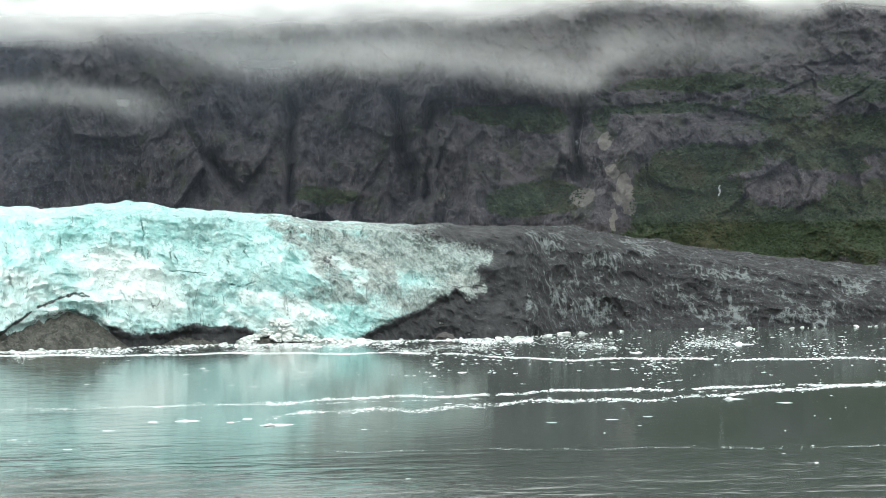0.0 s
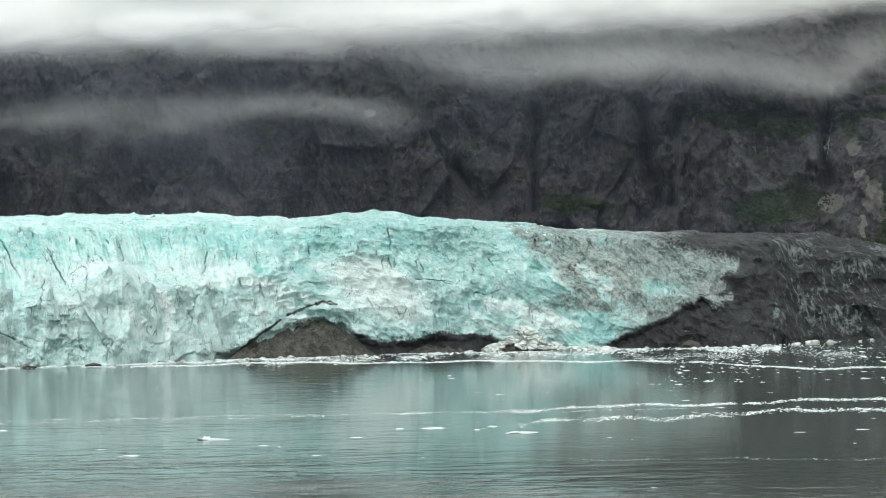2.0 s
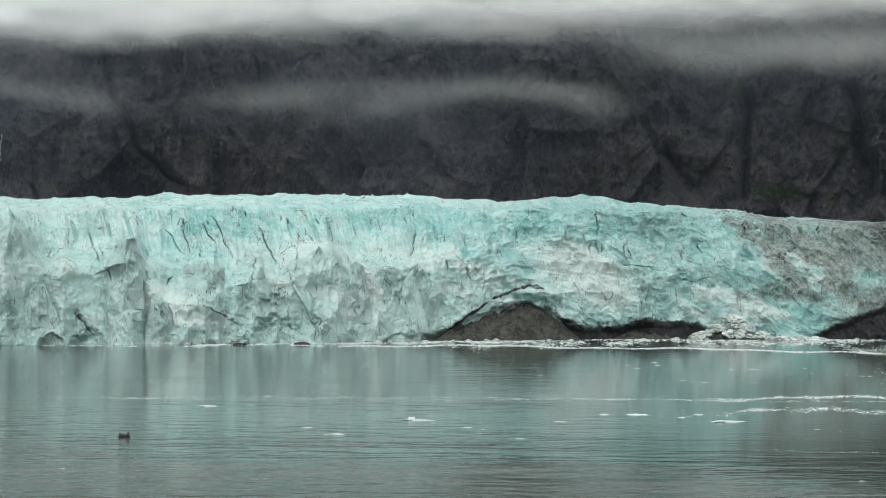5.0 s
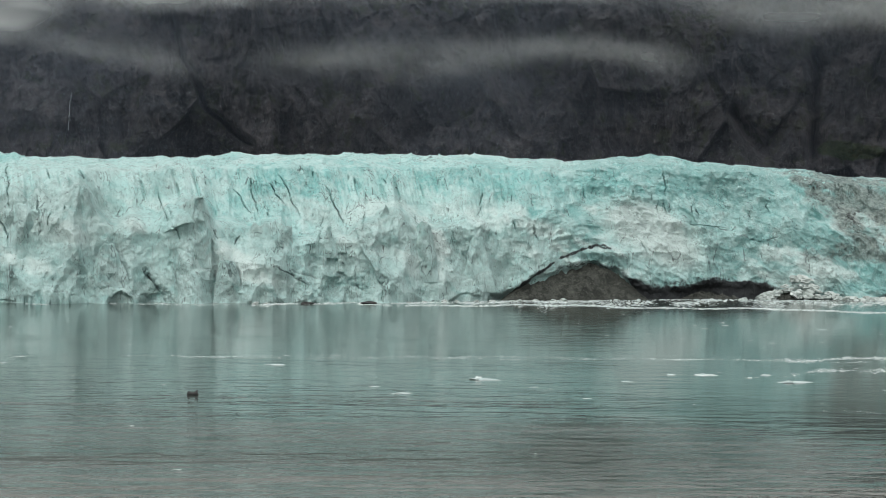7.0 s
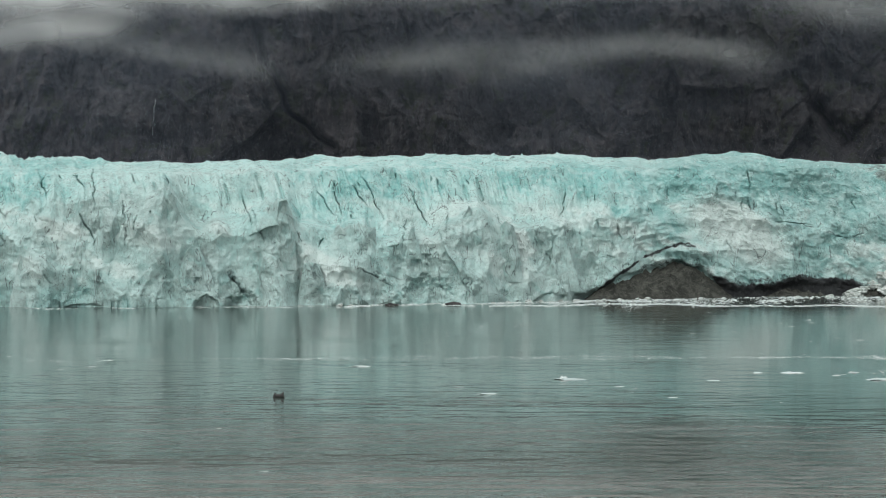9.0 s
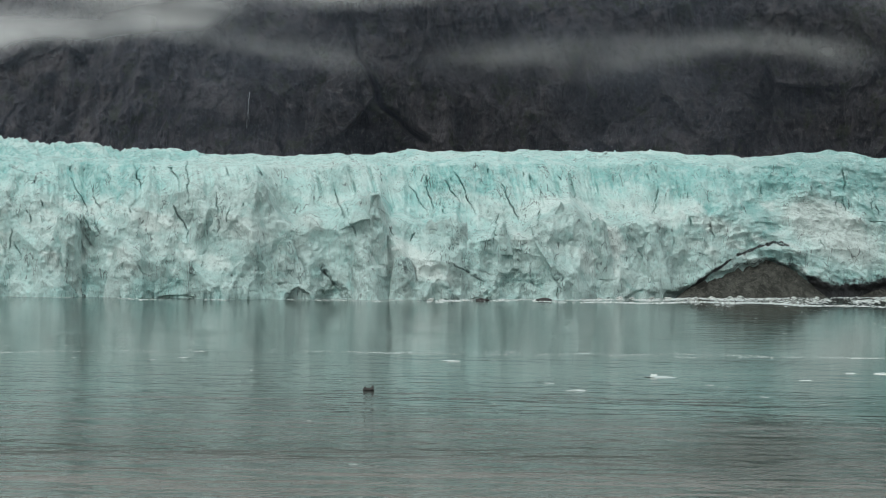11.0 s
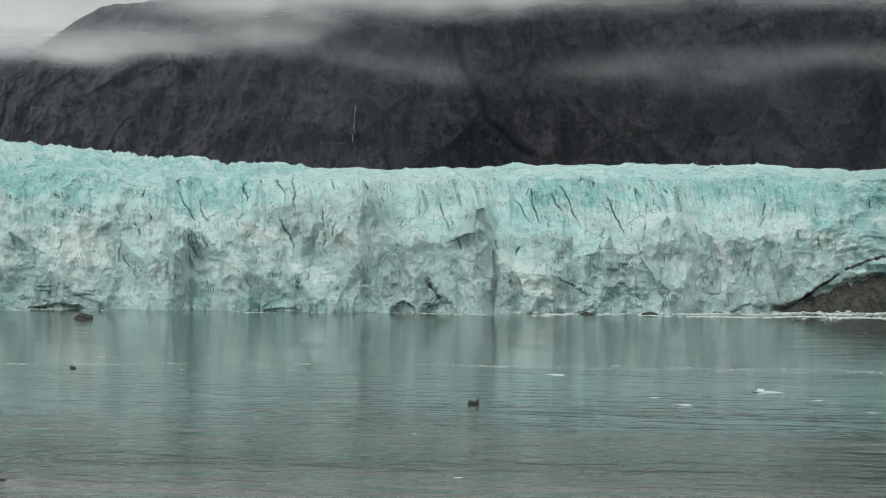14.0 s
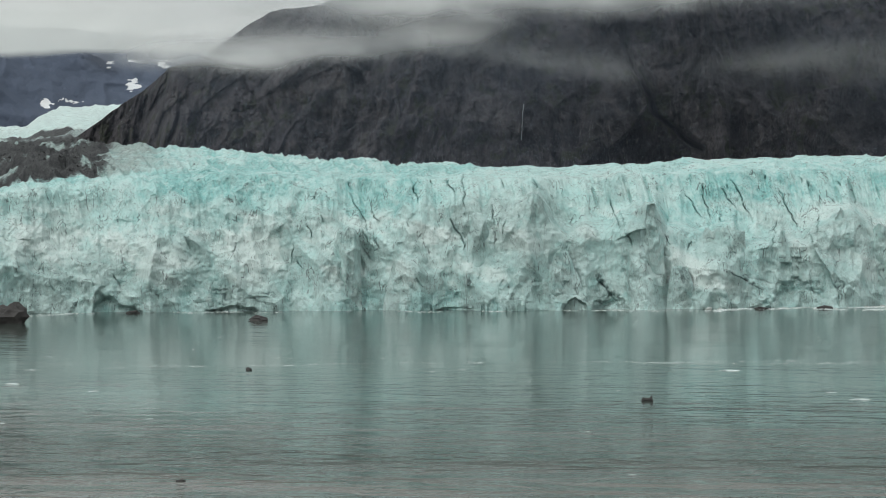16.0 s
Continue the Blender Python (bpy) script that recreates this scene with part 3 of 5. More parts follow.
    wall = step(1.8, 2.3, v + 0.9 * (fbm(s / 22, r / 30, z / 30, 3, 67) - 0.5)) * step(3.25, 2.8, v) * (1 - mor) * (1 - 0.5 * step(-12, -15, a))
    flat = (1 - right) * wall
    shell = scoops((fu + small) / 6.5, r / 7, (fv - small) / 5.0, 42)
    flake = scoops((fu - 0.6 * small) / 2.3, r / 3, (fv + small) / 2.0, 47)
    out += (1 - 0.3 * right) * (1 - 0.75 * flat) * (1 - 0.5 * slump) * (1 - mor) * 9.0 * big
    out += (1 - 0.4 * right) * (1 - 0.6 * flat) * (1 - 0.5 * slump) * (1 - mor) * (0.35 + 0.95 * rough) * 3.4 * mid
    out += (1 - 0.5 * flat) * (1 - mor) * (0.25 + 0.85 * rough2) * (1 - 0.5 * slump) * 2.0 * bit
    out += (1 - 0.6 * flat) * (1 - mor) * 3.4 * (fbm((s + 0.4 * z) / 9, r / 12, (z - 0.3 * s) / 6, 5, 44, 0.6) - 0.5)
    out += 1.2 * (0.3 + rough) * (fine - 0.4) * (1 - 0.6 * slump)
    out += slump * 5.0 * (ridged((s + 1.7 * z + warp) / 30, r / 60, (z - 0.3 * s) / 40, 3, 48, 0.45) - 0.4)
    out += slump * (3.4 * (fbm((s + 1.2 * z) / 12, r / 12, (z - 0.5 * s) / 5, 5, 45, 0.65) - 0.5) + 3.0)
    out += right * (1 - mor) * (1.3 * (folds - 0.45) * (0.45 + 0.9 * rough) + 2.0 * (shell + 0.1) * (0.4 + 0.8 * rough) + 1.2 * (flake + 0.1) * (0.25 + 0.75 * rough2) + 4.5 * chips((fu + small + warp) / 17, r / 22, (fv - small) / 10, 49))
    grey = 0 * s
    for a0, half, high, proud in SERACS:
        u = np.abs(a - a0 + 0.05 * warp + 0.03 * small) / half
        body = np.clip(1 - u ** 2 - np.maximum((z + 0.35 * warp) / high, 0) ** 2.2, 0, 1)
        out += 1.1 * proud * body ** 1.3 * (v < 2.0)
        grey = np.maximum(grey, step(0.0, 0.25, body) * (v < 2.0))
    gull = ridged((s + 0.8 * warp) / 9, 0 * s, z / 40, 3, 72, 0.6) * step(30, 4, z)
    out += mor * (9.0 * chips((s + warp) / 20, r / 22, (z + small) / 13, 76) + 13.0 * (fbm(s / 30, r / 30, z / 16, 4, 71, 0.55) - 0.5) + 3.0 * (gull - 0.3) + 3.4 * (scoops((s + small) / 11, r / 11, (z + small) / 6, 74) + 0.2) + 1.6 * (chips((s - small) / 4, r / 4, (z + small) / 3, 78) + 0.25))
    # upright flutes in the upper wall
    flute = ridged((s + 0.25 * z) / 3.2, 0 * s, z / 26, 3, 81, 0.55)
    out += wall * (1 - 0.75 * right) * (2.0 * (flute - 0.45) - 2.0 * step(0.86, 0.97, vnoise((s + 0.3 * z) / 2.1, 0 * s, z / 15, 91)))
    cut = 0 * s
    more = random.Random(5)
    lines = list(CRACKS)
    for _ in range(30):
        a0, z0, drop = more.uniform(-17, 1.5), more.uniform(34, 54), 2.0 + 12 * more.random() ** 2.5
        lines.append((a0, z0, a0 + 0.037 * drop * more.uniform(-0.3, 1.1), z0 - drop))
    for _ in range(22):
        a0, z0, drop = more.uniform(-25, 2), more.uniform(8, 36), more.uniform(2, 7)
        lines.append((a0, z0, a0 + 0.06 * drop * more.uniform(-0.6, 1.1), z0 - drop))
    for _ in range(12):
        a0, drop = more.uniform(9.6, 12.2), more.uniform(4, 8)
        lines.append((a0, 53.5, a0 + more.uniform(-0.03, 0.08), 53.5 - drop))
    for _ in range(9):
        a0, z0, drop = more.uniform(3.2, 8.5), more.uniform(38, 56), more.uniform(2, 7)
        lines.append((a0, z0, a0 + more.uniform(-0.1, 0.15), z0 - drop))
    for a0, z0, a1, z1 in lines:
        lo, hi = np.searchsorted(az, (min(a0, a1) - 0.3, max(a0, a1) + 0.3))
        if hi - lo > 3:
            c = slice(lo, hi)
            bent = s[:, c] + 1.3 * small[:, c]
            d = from_segment(bent, z[:, c], (np.radians(a0) * 860, z0), (np.radians(a1) * 860, z1))
            ends = np.clip(np.minimum(z0 - z[:, c], z[:, c] - z1) / (0.35 * abs(z0 - z1) + 0.5) + 0.25, 0.15, 1)
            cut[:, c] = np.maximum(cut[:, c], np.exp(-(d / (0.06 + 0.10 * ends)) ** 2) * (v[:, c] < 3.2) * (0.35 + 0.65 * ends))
    out -= 2.0 * cut
    dark_seam = 0 * s
    for a0, z0, a1, z1 in SEAMS:
        d = from_segment(s + 2.6 * small, z + 1.6 * small, (np.radians(a0) * 860, z0), (np.radians(a1) * 860, z1))
        dark_seam = np.maximum(dark_seam, np.exp(-(d / 0.30) ** 2) * (v < 3) * step(0.32, 0.62, fbm(s / 4, r / 5, z / 4, 3, 127)))
    out -= 0.7 * dark_seam
    r_in = 0 * s
    for a0, half, high, deep in HOLLOWS:
        u = np.abs((a - a0) / half) ** 1.3 + (np.maximum(z, 0) / high) ** 1.6
        r_in = np.maximum(r_in, deep * step(1.25, 0.55, u + 1.3 * (fbm(s / 4, z / 4, 0 * s, 4, 95, 0.6) - 0.5)))
    # narrow slots at the waterline; their shade is also painted through seam
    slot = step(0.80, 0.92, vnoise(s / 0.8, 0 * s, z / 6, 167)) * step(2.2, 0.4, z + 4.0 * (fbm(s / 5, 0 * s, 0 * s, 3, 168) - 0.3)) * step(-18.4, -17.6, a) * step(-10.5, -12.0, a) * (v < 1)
    r_in = np.maximum(r_in, 0.9 * slot)
    # the arch over the bedrock, and the undercut beside it
    arch = along([(0.6, 0), (1.5, 4.0), (2.1, 8.8), (2.9, 12.5), (3.6, 15.2), (4.1, 13.6), (4.6, 8.4), (5.2, 4.4), (6.2, 4.8), (6.9, 6.2), (7.8, 5.4), (8.4, 4.0), (8.9, 0)], a)
    arch = arch + 4.0 * (fbm(s / 6, 0 * s, z / 5, 3, 97) - 0.5) * (arch > 0.5)
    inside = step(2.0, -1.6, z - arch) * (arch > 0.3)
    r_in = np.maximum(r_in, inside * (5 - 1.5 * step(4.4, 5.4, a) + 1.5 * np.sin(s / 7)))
    band = np.exp(-((z - arch - 1.2) / 1.7) ** 2) * (arch > 0.3) * (0.3 + 1.2 * fbm(s / 5, r / 5, z / 3, 3, 98))
    out_face = out * face * (1 - 0.6 * inside) + (-r_in)
    # white rubble and a scar below the crest on the folded side
    scar = np.exp(-((a - 4.9 - (35 - z) * 0.055) / 1.0) ** 2 - ((z - 28) / 13) ** 2)
    out_face = out_face * (1 - 0.5 * scar) - 2.0 * scar
    up = np.where(v < 3, 0.12 * out, 0.0) + (1 - face) * 1.2 * (ridged(s / 18, r / 12, 0 * s, 3, 101, 0.5) - 0.4) * np.clip((4.6 - v) * 2, 0, 1) * 1.6
    up += (1 - face) * (2.2 * (big + 0.05) + 1.6 * (mid + 0.05) + 0.5 * (bit + 0.05)) * np.clip((4.6 - v) * 2, 0, 1)
    tooth = ridged((s + 0.5 * warp) / 8, r / 26, 0 * s, 3, 106, 0.6)
    comb = ridged((s + 0.1 * r) / 4.2, r / 55, 0 * s, 2, 107, 0.5)
    shelf = step(-10.5, -15.5, a) * (v > 3) * step(3.03, 3.12, v) * np.clip((4.5 - v) * 3, 0, 1)
    up += shelf * (1.4 * (tooth - 0.55) + 3.0 * (comb - 0.5))
    # the broken rim in front of the dark medial moraine
    up += step(-19.5, -21.0, a) * np.exp(-((v - 3.0) / 0.10) ** 2) * (3.4 * (tooth - 0.5) + 1.5 * (comb - 0.5))
    up *= np.where(z < 1, 0.2, 1)
    # ---- marks ----
    patch = fbm(s / 26, r / 40, z / 18, 4, 111)
    veiled = step(0.0, 1.0, (z - 30) / 22 + 1.6 * (patch - 0.5))
    tiered = step(-12.5, -9.5, a)
    upper = tiered * step(-0.30, 0.25, (v - 1.95) / 3 + 0.9 * (patch - 0.5)) + (1 - tiered) * veiled * step(-24, -17, a)
    blue = 0.24 + 1.6 * (patch - 0.5) + 0.40 * upper * (1 - 0.4 * right) + 0.50 * right - 0.30 * step(8.5, 12, a + 4 * (patch - 0.5)) * step(4, 18, z)
    blue += 0.35 * step(-0.25, -0.55, mid) + 0.5 * cut + 0.3 * (flute < 0.25) * wall
    blue += 0.6 * np.exp(-((a - 11.0) / 0.9) ** 2 - ((z - 13) / 6) ** 2) + 0.35 * np.exp(-((a - 5.2) / 1.2) ** 2 - ((z - 51) / 6) ** 2) + 0.4 * np.exp(-((a - 9.8) / 0.7) ** 2 - ((z - 28) / 7) ** 2)
    blue += 0.5 * step(40, 50, z) * step(-16, -21, a) * (v < 3.05)
    blue -= 0.10 * step(18, 4, z) * (1 - right)
    blue += 0.55 * step(20, 6, z + 14 * (patch - 0.5)) * step(-20, -16.5, a) * step(-9, -12, a)
    blue += shelf * (0.55 * step(0.5, 0.2, tooth) + 0.75 * step(0.55, 0.2, comb) - 0.1)
    white = 1.9 * scar * (0.35 + patch) + 0.12 * (v > 3.15) * (1 - mor) * step(-20.5, -18, a) + 0.65 * step(0.47, 0.66, fbm(s / 20, r / 26, (z + 0.3 * s) / 10, 5, 121, 0.55)) * step(4, 12, z) * step(48, 38, z)
    white += 0.55 * step(3.55, 3.9, v + 0.5 * (patch - 0.5)) * step(8.5, 4.0, a) * step(-20.2, -18.6, a)
    white += 0.9 * np.exp(-((a - 9.4) / 0.7) ** 2 - ((z - 5) / 6) ** 2)
    torn = fbm(s / 6, r / 7, z / 6, 4, 129, 0.6)
    for a0, z0, wa, wz in WHITE_FACES:
        white += 0.62 * step(1.25, 0.35, np.hypot((a - a0 + 0.10 * warp) / wa, (z - z0 + 0.25 * s - 0.25 * np.radians(a0) * 860 + 0.4 * warp) / wz) + 1.1 * (torn - 0.5))
    for a0, z0, wa, wz in GREY_FACES:
        grey = np.maximum(grey, step(1.2, 0.75, np.hypot((a - a0 + 0.05 * warp) / wa, (z - z0 + 0.4 * warp) / wz) + 0.9 * (torn - 0.5)))
    grey = np.maximum(grey, 1.5 * step(-19.8, -22.0, a + 1.2 * (patch - 0.5)) * step(3.05, 3.2, v))
    below = (1 - right) * step(2.15, 1.8, v) * step(0.40, 0.62, fbm((s + 0.5 * z) / 16, r / 22, z / 13, 4, 163, 0.55))
    grey = np.clip(np.maximum(grey * 0.48, 0.22 * below) * (1 - 0.8 * np.clip(white, 0, 1)), 0, 1)
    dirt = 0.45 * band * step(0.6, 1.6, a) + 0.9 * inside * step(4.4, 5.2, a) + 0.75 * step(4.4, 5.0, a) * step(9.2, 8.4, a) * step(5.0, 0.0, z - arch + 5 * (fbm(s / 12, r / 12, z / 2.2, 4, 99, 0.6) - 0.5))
    line = from_segment(a * 15, z, (1.3 * 15, 2), (2.7 * 15, 17.8))
    line = np.minimum(line, from_segment(a * 15, z, (2.7 * 15, 17.8), (3.7 * 15, 23.5)))
    line = np.minimum(line, from_segment(a * 15, z, (3.7 * 15, 23.5), (4.3 * 15, 21.0)))
    dirt = dirt + 0.8 * np.exp(-((line + 2.4 * (fbm(s / 5, r / 9, z / 5, 3, 128) - 0.5)) / 0.55) ** 2)
    stain = from_segment(a * 15, z, (9.9 * 15, 47), (11.1 * 15, 33))
    dirt = dirt + 0.62 * np.exp(-(stain / 7.0) ** 2) * step(0.44, 0.66, 0.5 * torn + 0.5 * fbm(s / 2.6, r / 3, z / 2.6, 3, 130, 0.6))
    silt = 1.25 * step(8.4, 12.2, a + 5.0 * (torn - 0.5) + 4.0 * (patch - 0.5)) * step(4, 20, z) * (0.35 + 0.9 * fbm(s / 12, r / 12, (z + 0.4 * s) / 8, 4, 131, 0.6)) + 0.5 * np.exp(-((a - 10.6) / 1.0) ** 2 - ((z - 42) / 9) ** 2)
    silt = silt + 0.15 * step(0.55, 0.75, fbm(s / 14, r / 18, z / 9, 4, 132, 0.6)) * (1 - right)
    silt = silt + 0.55 * step(-20.4, -21.9, a + 1.5 * (patch - 0.5)) * step(3.02, 3.15, v) * step(0.30, 0.60, fbm(s / 9, r / 30, 0 * s, 4, 135, 0.6) + 0.12)
    clean = np.exp(-((a - 11.3) / 1.0) ** 2 - ((z - 12) / 6) ** 2) + np.exp(-((a - 13.2) / 0.8) ** 2 - ((z - 26) / 7) ** 2) + np.exp(-((a - 9.9) / 0.6) ** 2 - ((z - 28) / 8) ** 2)
    blot = step(0.40, 0.60, fbm(s / 17, r / 20, (z + 0.5 * s) / 9, 4, 137, 0.6))
    silt = silt * (1 - right * (1 - blot) * 0.75) * (1 - 0.65 * np.clip(clean, 0, 1))
    silt = silt + 0.55 * step(8.6, 12.4, a + 4 * (torn - 0.5)) * step(24, 44, z + 14 * (patch - 0.5)) * (0.3 + 0.7 * blot) + 0.6 * step(11.0, 13.5, a + 3 * (torn - 0.5)) * (1 - 0.7 * np.clip(clean, 0, 1))
    silt = silt + 0.15 * step(-16, -20, a) * (v < 3) * step(0.40, 0.62, fbm(s / 13, r / 18, (z - 0.3 * s) / 7, 4, 138, 0.6)) * step(46, 34, z)
    blue = blue + 0.6 * clean
    wedge = along([(11.2, -2), (12.5, 8), (13.6, 15.6), (14.3, 23.5), (15.2, 29), (15.6, 42), (16.0, 70)], a)
    wedge = wedge + 4 * (fbm(s / 12, r / 12, z / 12, 3, 133, 0.5) - 0.5) + step(13.6, 15.0, a) * 40 * (fbm(s / 14, r / 14, z / 14, 4, 134, 0.6) - 0.55)
    dirt = np.maximum(dirt, step(-2.5 - 6 * step(14.0, 15.0, a), 1.5 + 4 * step(14.0, 15.0, a), wedge - z) * (a > 11.0))
    dirt = np.maximum(dirt, step(12.0, 15.2, a + 2.6 * (fbm(s / 16, r / 16, z / 10, 4, 136, 0.6) - 0.5)) * step(34, 50, z))
    dirt = np.maximum(dirt, step(15.4, 16.1, a))
    left = step(-21.7, -22.9, a + 0.7 * (w * top) + 1.4 * (patch - 0.5)) * step(3.02, 3.12, v)
    dirt = np.maximum(dirt, left * (0.95 - 0.75 * step(0.55, 0.68, fbm(s / 12, r / 40, z / 8, 4, 139, 0.6))))
    up += left * (16 * (fbm(s / 36, r / 50, 0 * s, 5, 103, 0.65) - 0.5) + 3 * (ridged(s / 16, r / 40, 0 * s, 4, 105, 0.5) - 0.4)) * np.clip((3.95 - v) * 4, 0, 1)
    dirt = dirt + 0.18 * step(0.62, 0.8, fbm(s / 6, r / 8, (z + 0.6 * s) / 4, 4, 141)) * (0.3 + right)
    out_face = out_face - 3.0 * step(0.0, 3.0, wedge - z) * step(11.4, 12.2, a) * step(15.2, 14.2, a)
    points = polar(a, r - out_face, z + up)
    ice = step(0.50, 0.72, fbm(s / 20, r / 20, z / 11, 4, 151, 0.6) + sum(0.26 * np.exp(-((a - a0) / wa) ** 2 - ((z - z0) / wz) ** 2) for a0, z0, wa, wz in PALE) - 0.07)
    return points, {"blue": blue, "white": np.clip(white, 0, 1), "dirt": np.clip(dirt, 0, 1), "ice": ice, "fold": right, "fu": fu, "fv": fv, "seam": np.clip(0.8 * dark_seam + 0.4 * slot + 0.45 * cut, 0, 1), "grey": np.maximum(grey, right * 0.45 * step(0.42, 0.64, fbm(fu / 24, r / 30, fv / 9, 4, 161, 0.6)) * (1 - scar)), "silt": np.clip(silt * (1 + 0.25 * right), 0, 1)}


def serac_mesh(wide, deep, tall, taper, seed):
    """A standing block of ice with a flat front, two slanting sides and a broken top."""
    n = 40
    u, v = np.meshgrid(np.linspace(-1, 1, n * 2), np.linspace(0, 1.3, n * 2))
    up = np.minimum(v, 1.0)
    in_ = np.maximum(v - 1.0, 0) / 0.3
    half = wide * (1 - (1 - taper) * up ** 1.1)
    ridge = 0.35 if seed % 2 else -0.35
    x = u * half + 0.10 * wide * up * (1 if seed % 2 else -1)
    flank = np.minimum(np.minimum((1 - u) / (1 - ridge), (1 + u) / (1 + ridge)) * 1.35, 1.0)
    y = -deep * (1 - 0.35 * up) * flank * np.minimum(0.01 + 1.5 * v, 1.0) ** 0.9 + deep * 1.6 * in_ + deep * 0.8
    crown = 0.16 * (fbm(x / (0.35 * wide) + seed * 3, 0 * x, 0 * x, 3, 705 + seed) - 0.5) + 0.10 * (chips(x / 3 + seed, 0 * x, 0 * x, 706) + 0.2)
    z = tall * up * (1 + crown * up - 0.10 * np.abs(u) ** 2 * up) + 0.4 * in_
    w = 1.6 * (fbm(x / 4 + seed * 9, z / 4, y / 4, 3, 700 + seed) - 0.5)
    f = 4.4 * (chips((x + w) / 6 + seed * 5, y / 8, (z + w) / 9, 710 + seed) + 0.05) + 1.5 * (chips((x - w + 0.2 * z) / 2.6, y / 4, (z + w) / 3.4 + seed, 720 + seed) + 0.05)
    f = f + 0.6 * (ridged(x / 3.5, y / 5, z / 6 + seed, 3, 730 + seed) - 0.4)
    points = np.stack([x + 0.2 * f, y - f * np.minimum(v * 2, 1) * flank, z + 0.15 * f * up], -1)
    g = 0.30 + 0.40 * step(0.4, 0.6, fbm(x / 7, z / 7, y / 7 + seed, 3, 745))
    blue = 0.15 + 0.8 * (fbm(x / 6, z / 5, y / 5 + seed, 3, 740 + seed) - 0.4)
    crack = np.exp(-((np.abs(fbm((x + 0.3 * z) / 5 + seed, z / 16, 0 * x, 3, 760 + seed) - 0.5)) / 0.010) ** 2) * step(0.45, 0.6, fbm(x / 5, z / 5, 0 * x + seed, 2, 770))
    return grid_mesh("serac", points, {"blue": blue, "grey": g, "seam": 0.7 * crack, "silt": 0.25 * step(0.5, 0.7, fbm(x / 3, z / 3, y / 3 + seed, 3, 750)), "fold": 0 * g}, False)


def scatter(name, label, category, points, marks, where, count, sizes, material, seed):
    """Many angular pieces, half sunk into a surface, in one mesh."""
    gen = np.random.default_rng(seed)
    spots = points[where]
    pick = gen.integers(0, len(spots), count)
    base = np.array([(1, 0, 0), (0.31, 0.95, 0), (-0.81, 0.59, 0), (-0.81, -0.59, 0), (0.31, -0.95, 0), (0.5, 0.1, 0.8), (-0.3, 0.4, 0.9), (-0.2, -0.5, 0.75)])
    faces = np.array([(0, 1, 5), (1, 6, 5), (1, 2, 6), (2, 3, 6), (3, 7, 6), (3, 4, 7), (4, 0, 7), (0, 5, 7), (5, 6, 7)])
    size = sizes[0] + (sizes[1] - sizes[0]) * gen.random((count, 1, 1)) ** 3
    v = base[None] * gen.uniform(0.6, 1.4, (count, 8, 1)) + gen.normal(0, 0.12, (count, 8, 3))
    turn = gen.uniform(0, 2 * np.pi, count)
    c, sn = np.cos(turn)[:, None], np.sin(turn)[:, None]
    v = np.stack([v[..., 0] * c - v[..., 1] * sn, v[..., 0] * sn + v[..., 1] * c, v[..., 2] - 0.2], -1) * size + spots[pick][:, None, :]
    f = (faces[None] + 8 * np.arange(count)[:, None, None]).reshape(-1, 3)
    marks = {"blue": np.repeat(gen.uniform(0.1, 0.9, count), 8)} if material is ICE else None
    return thing(name, label, category, "", "stuff", raw_mesh(name, v.reshape(-1, 3), f, marks), material)


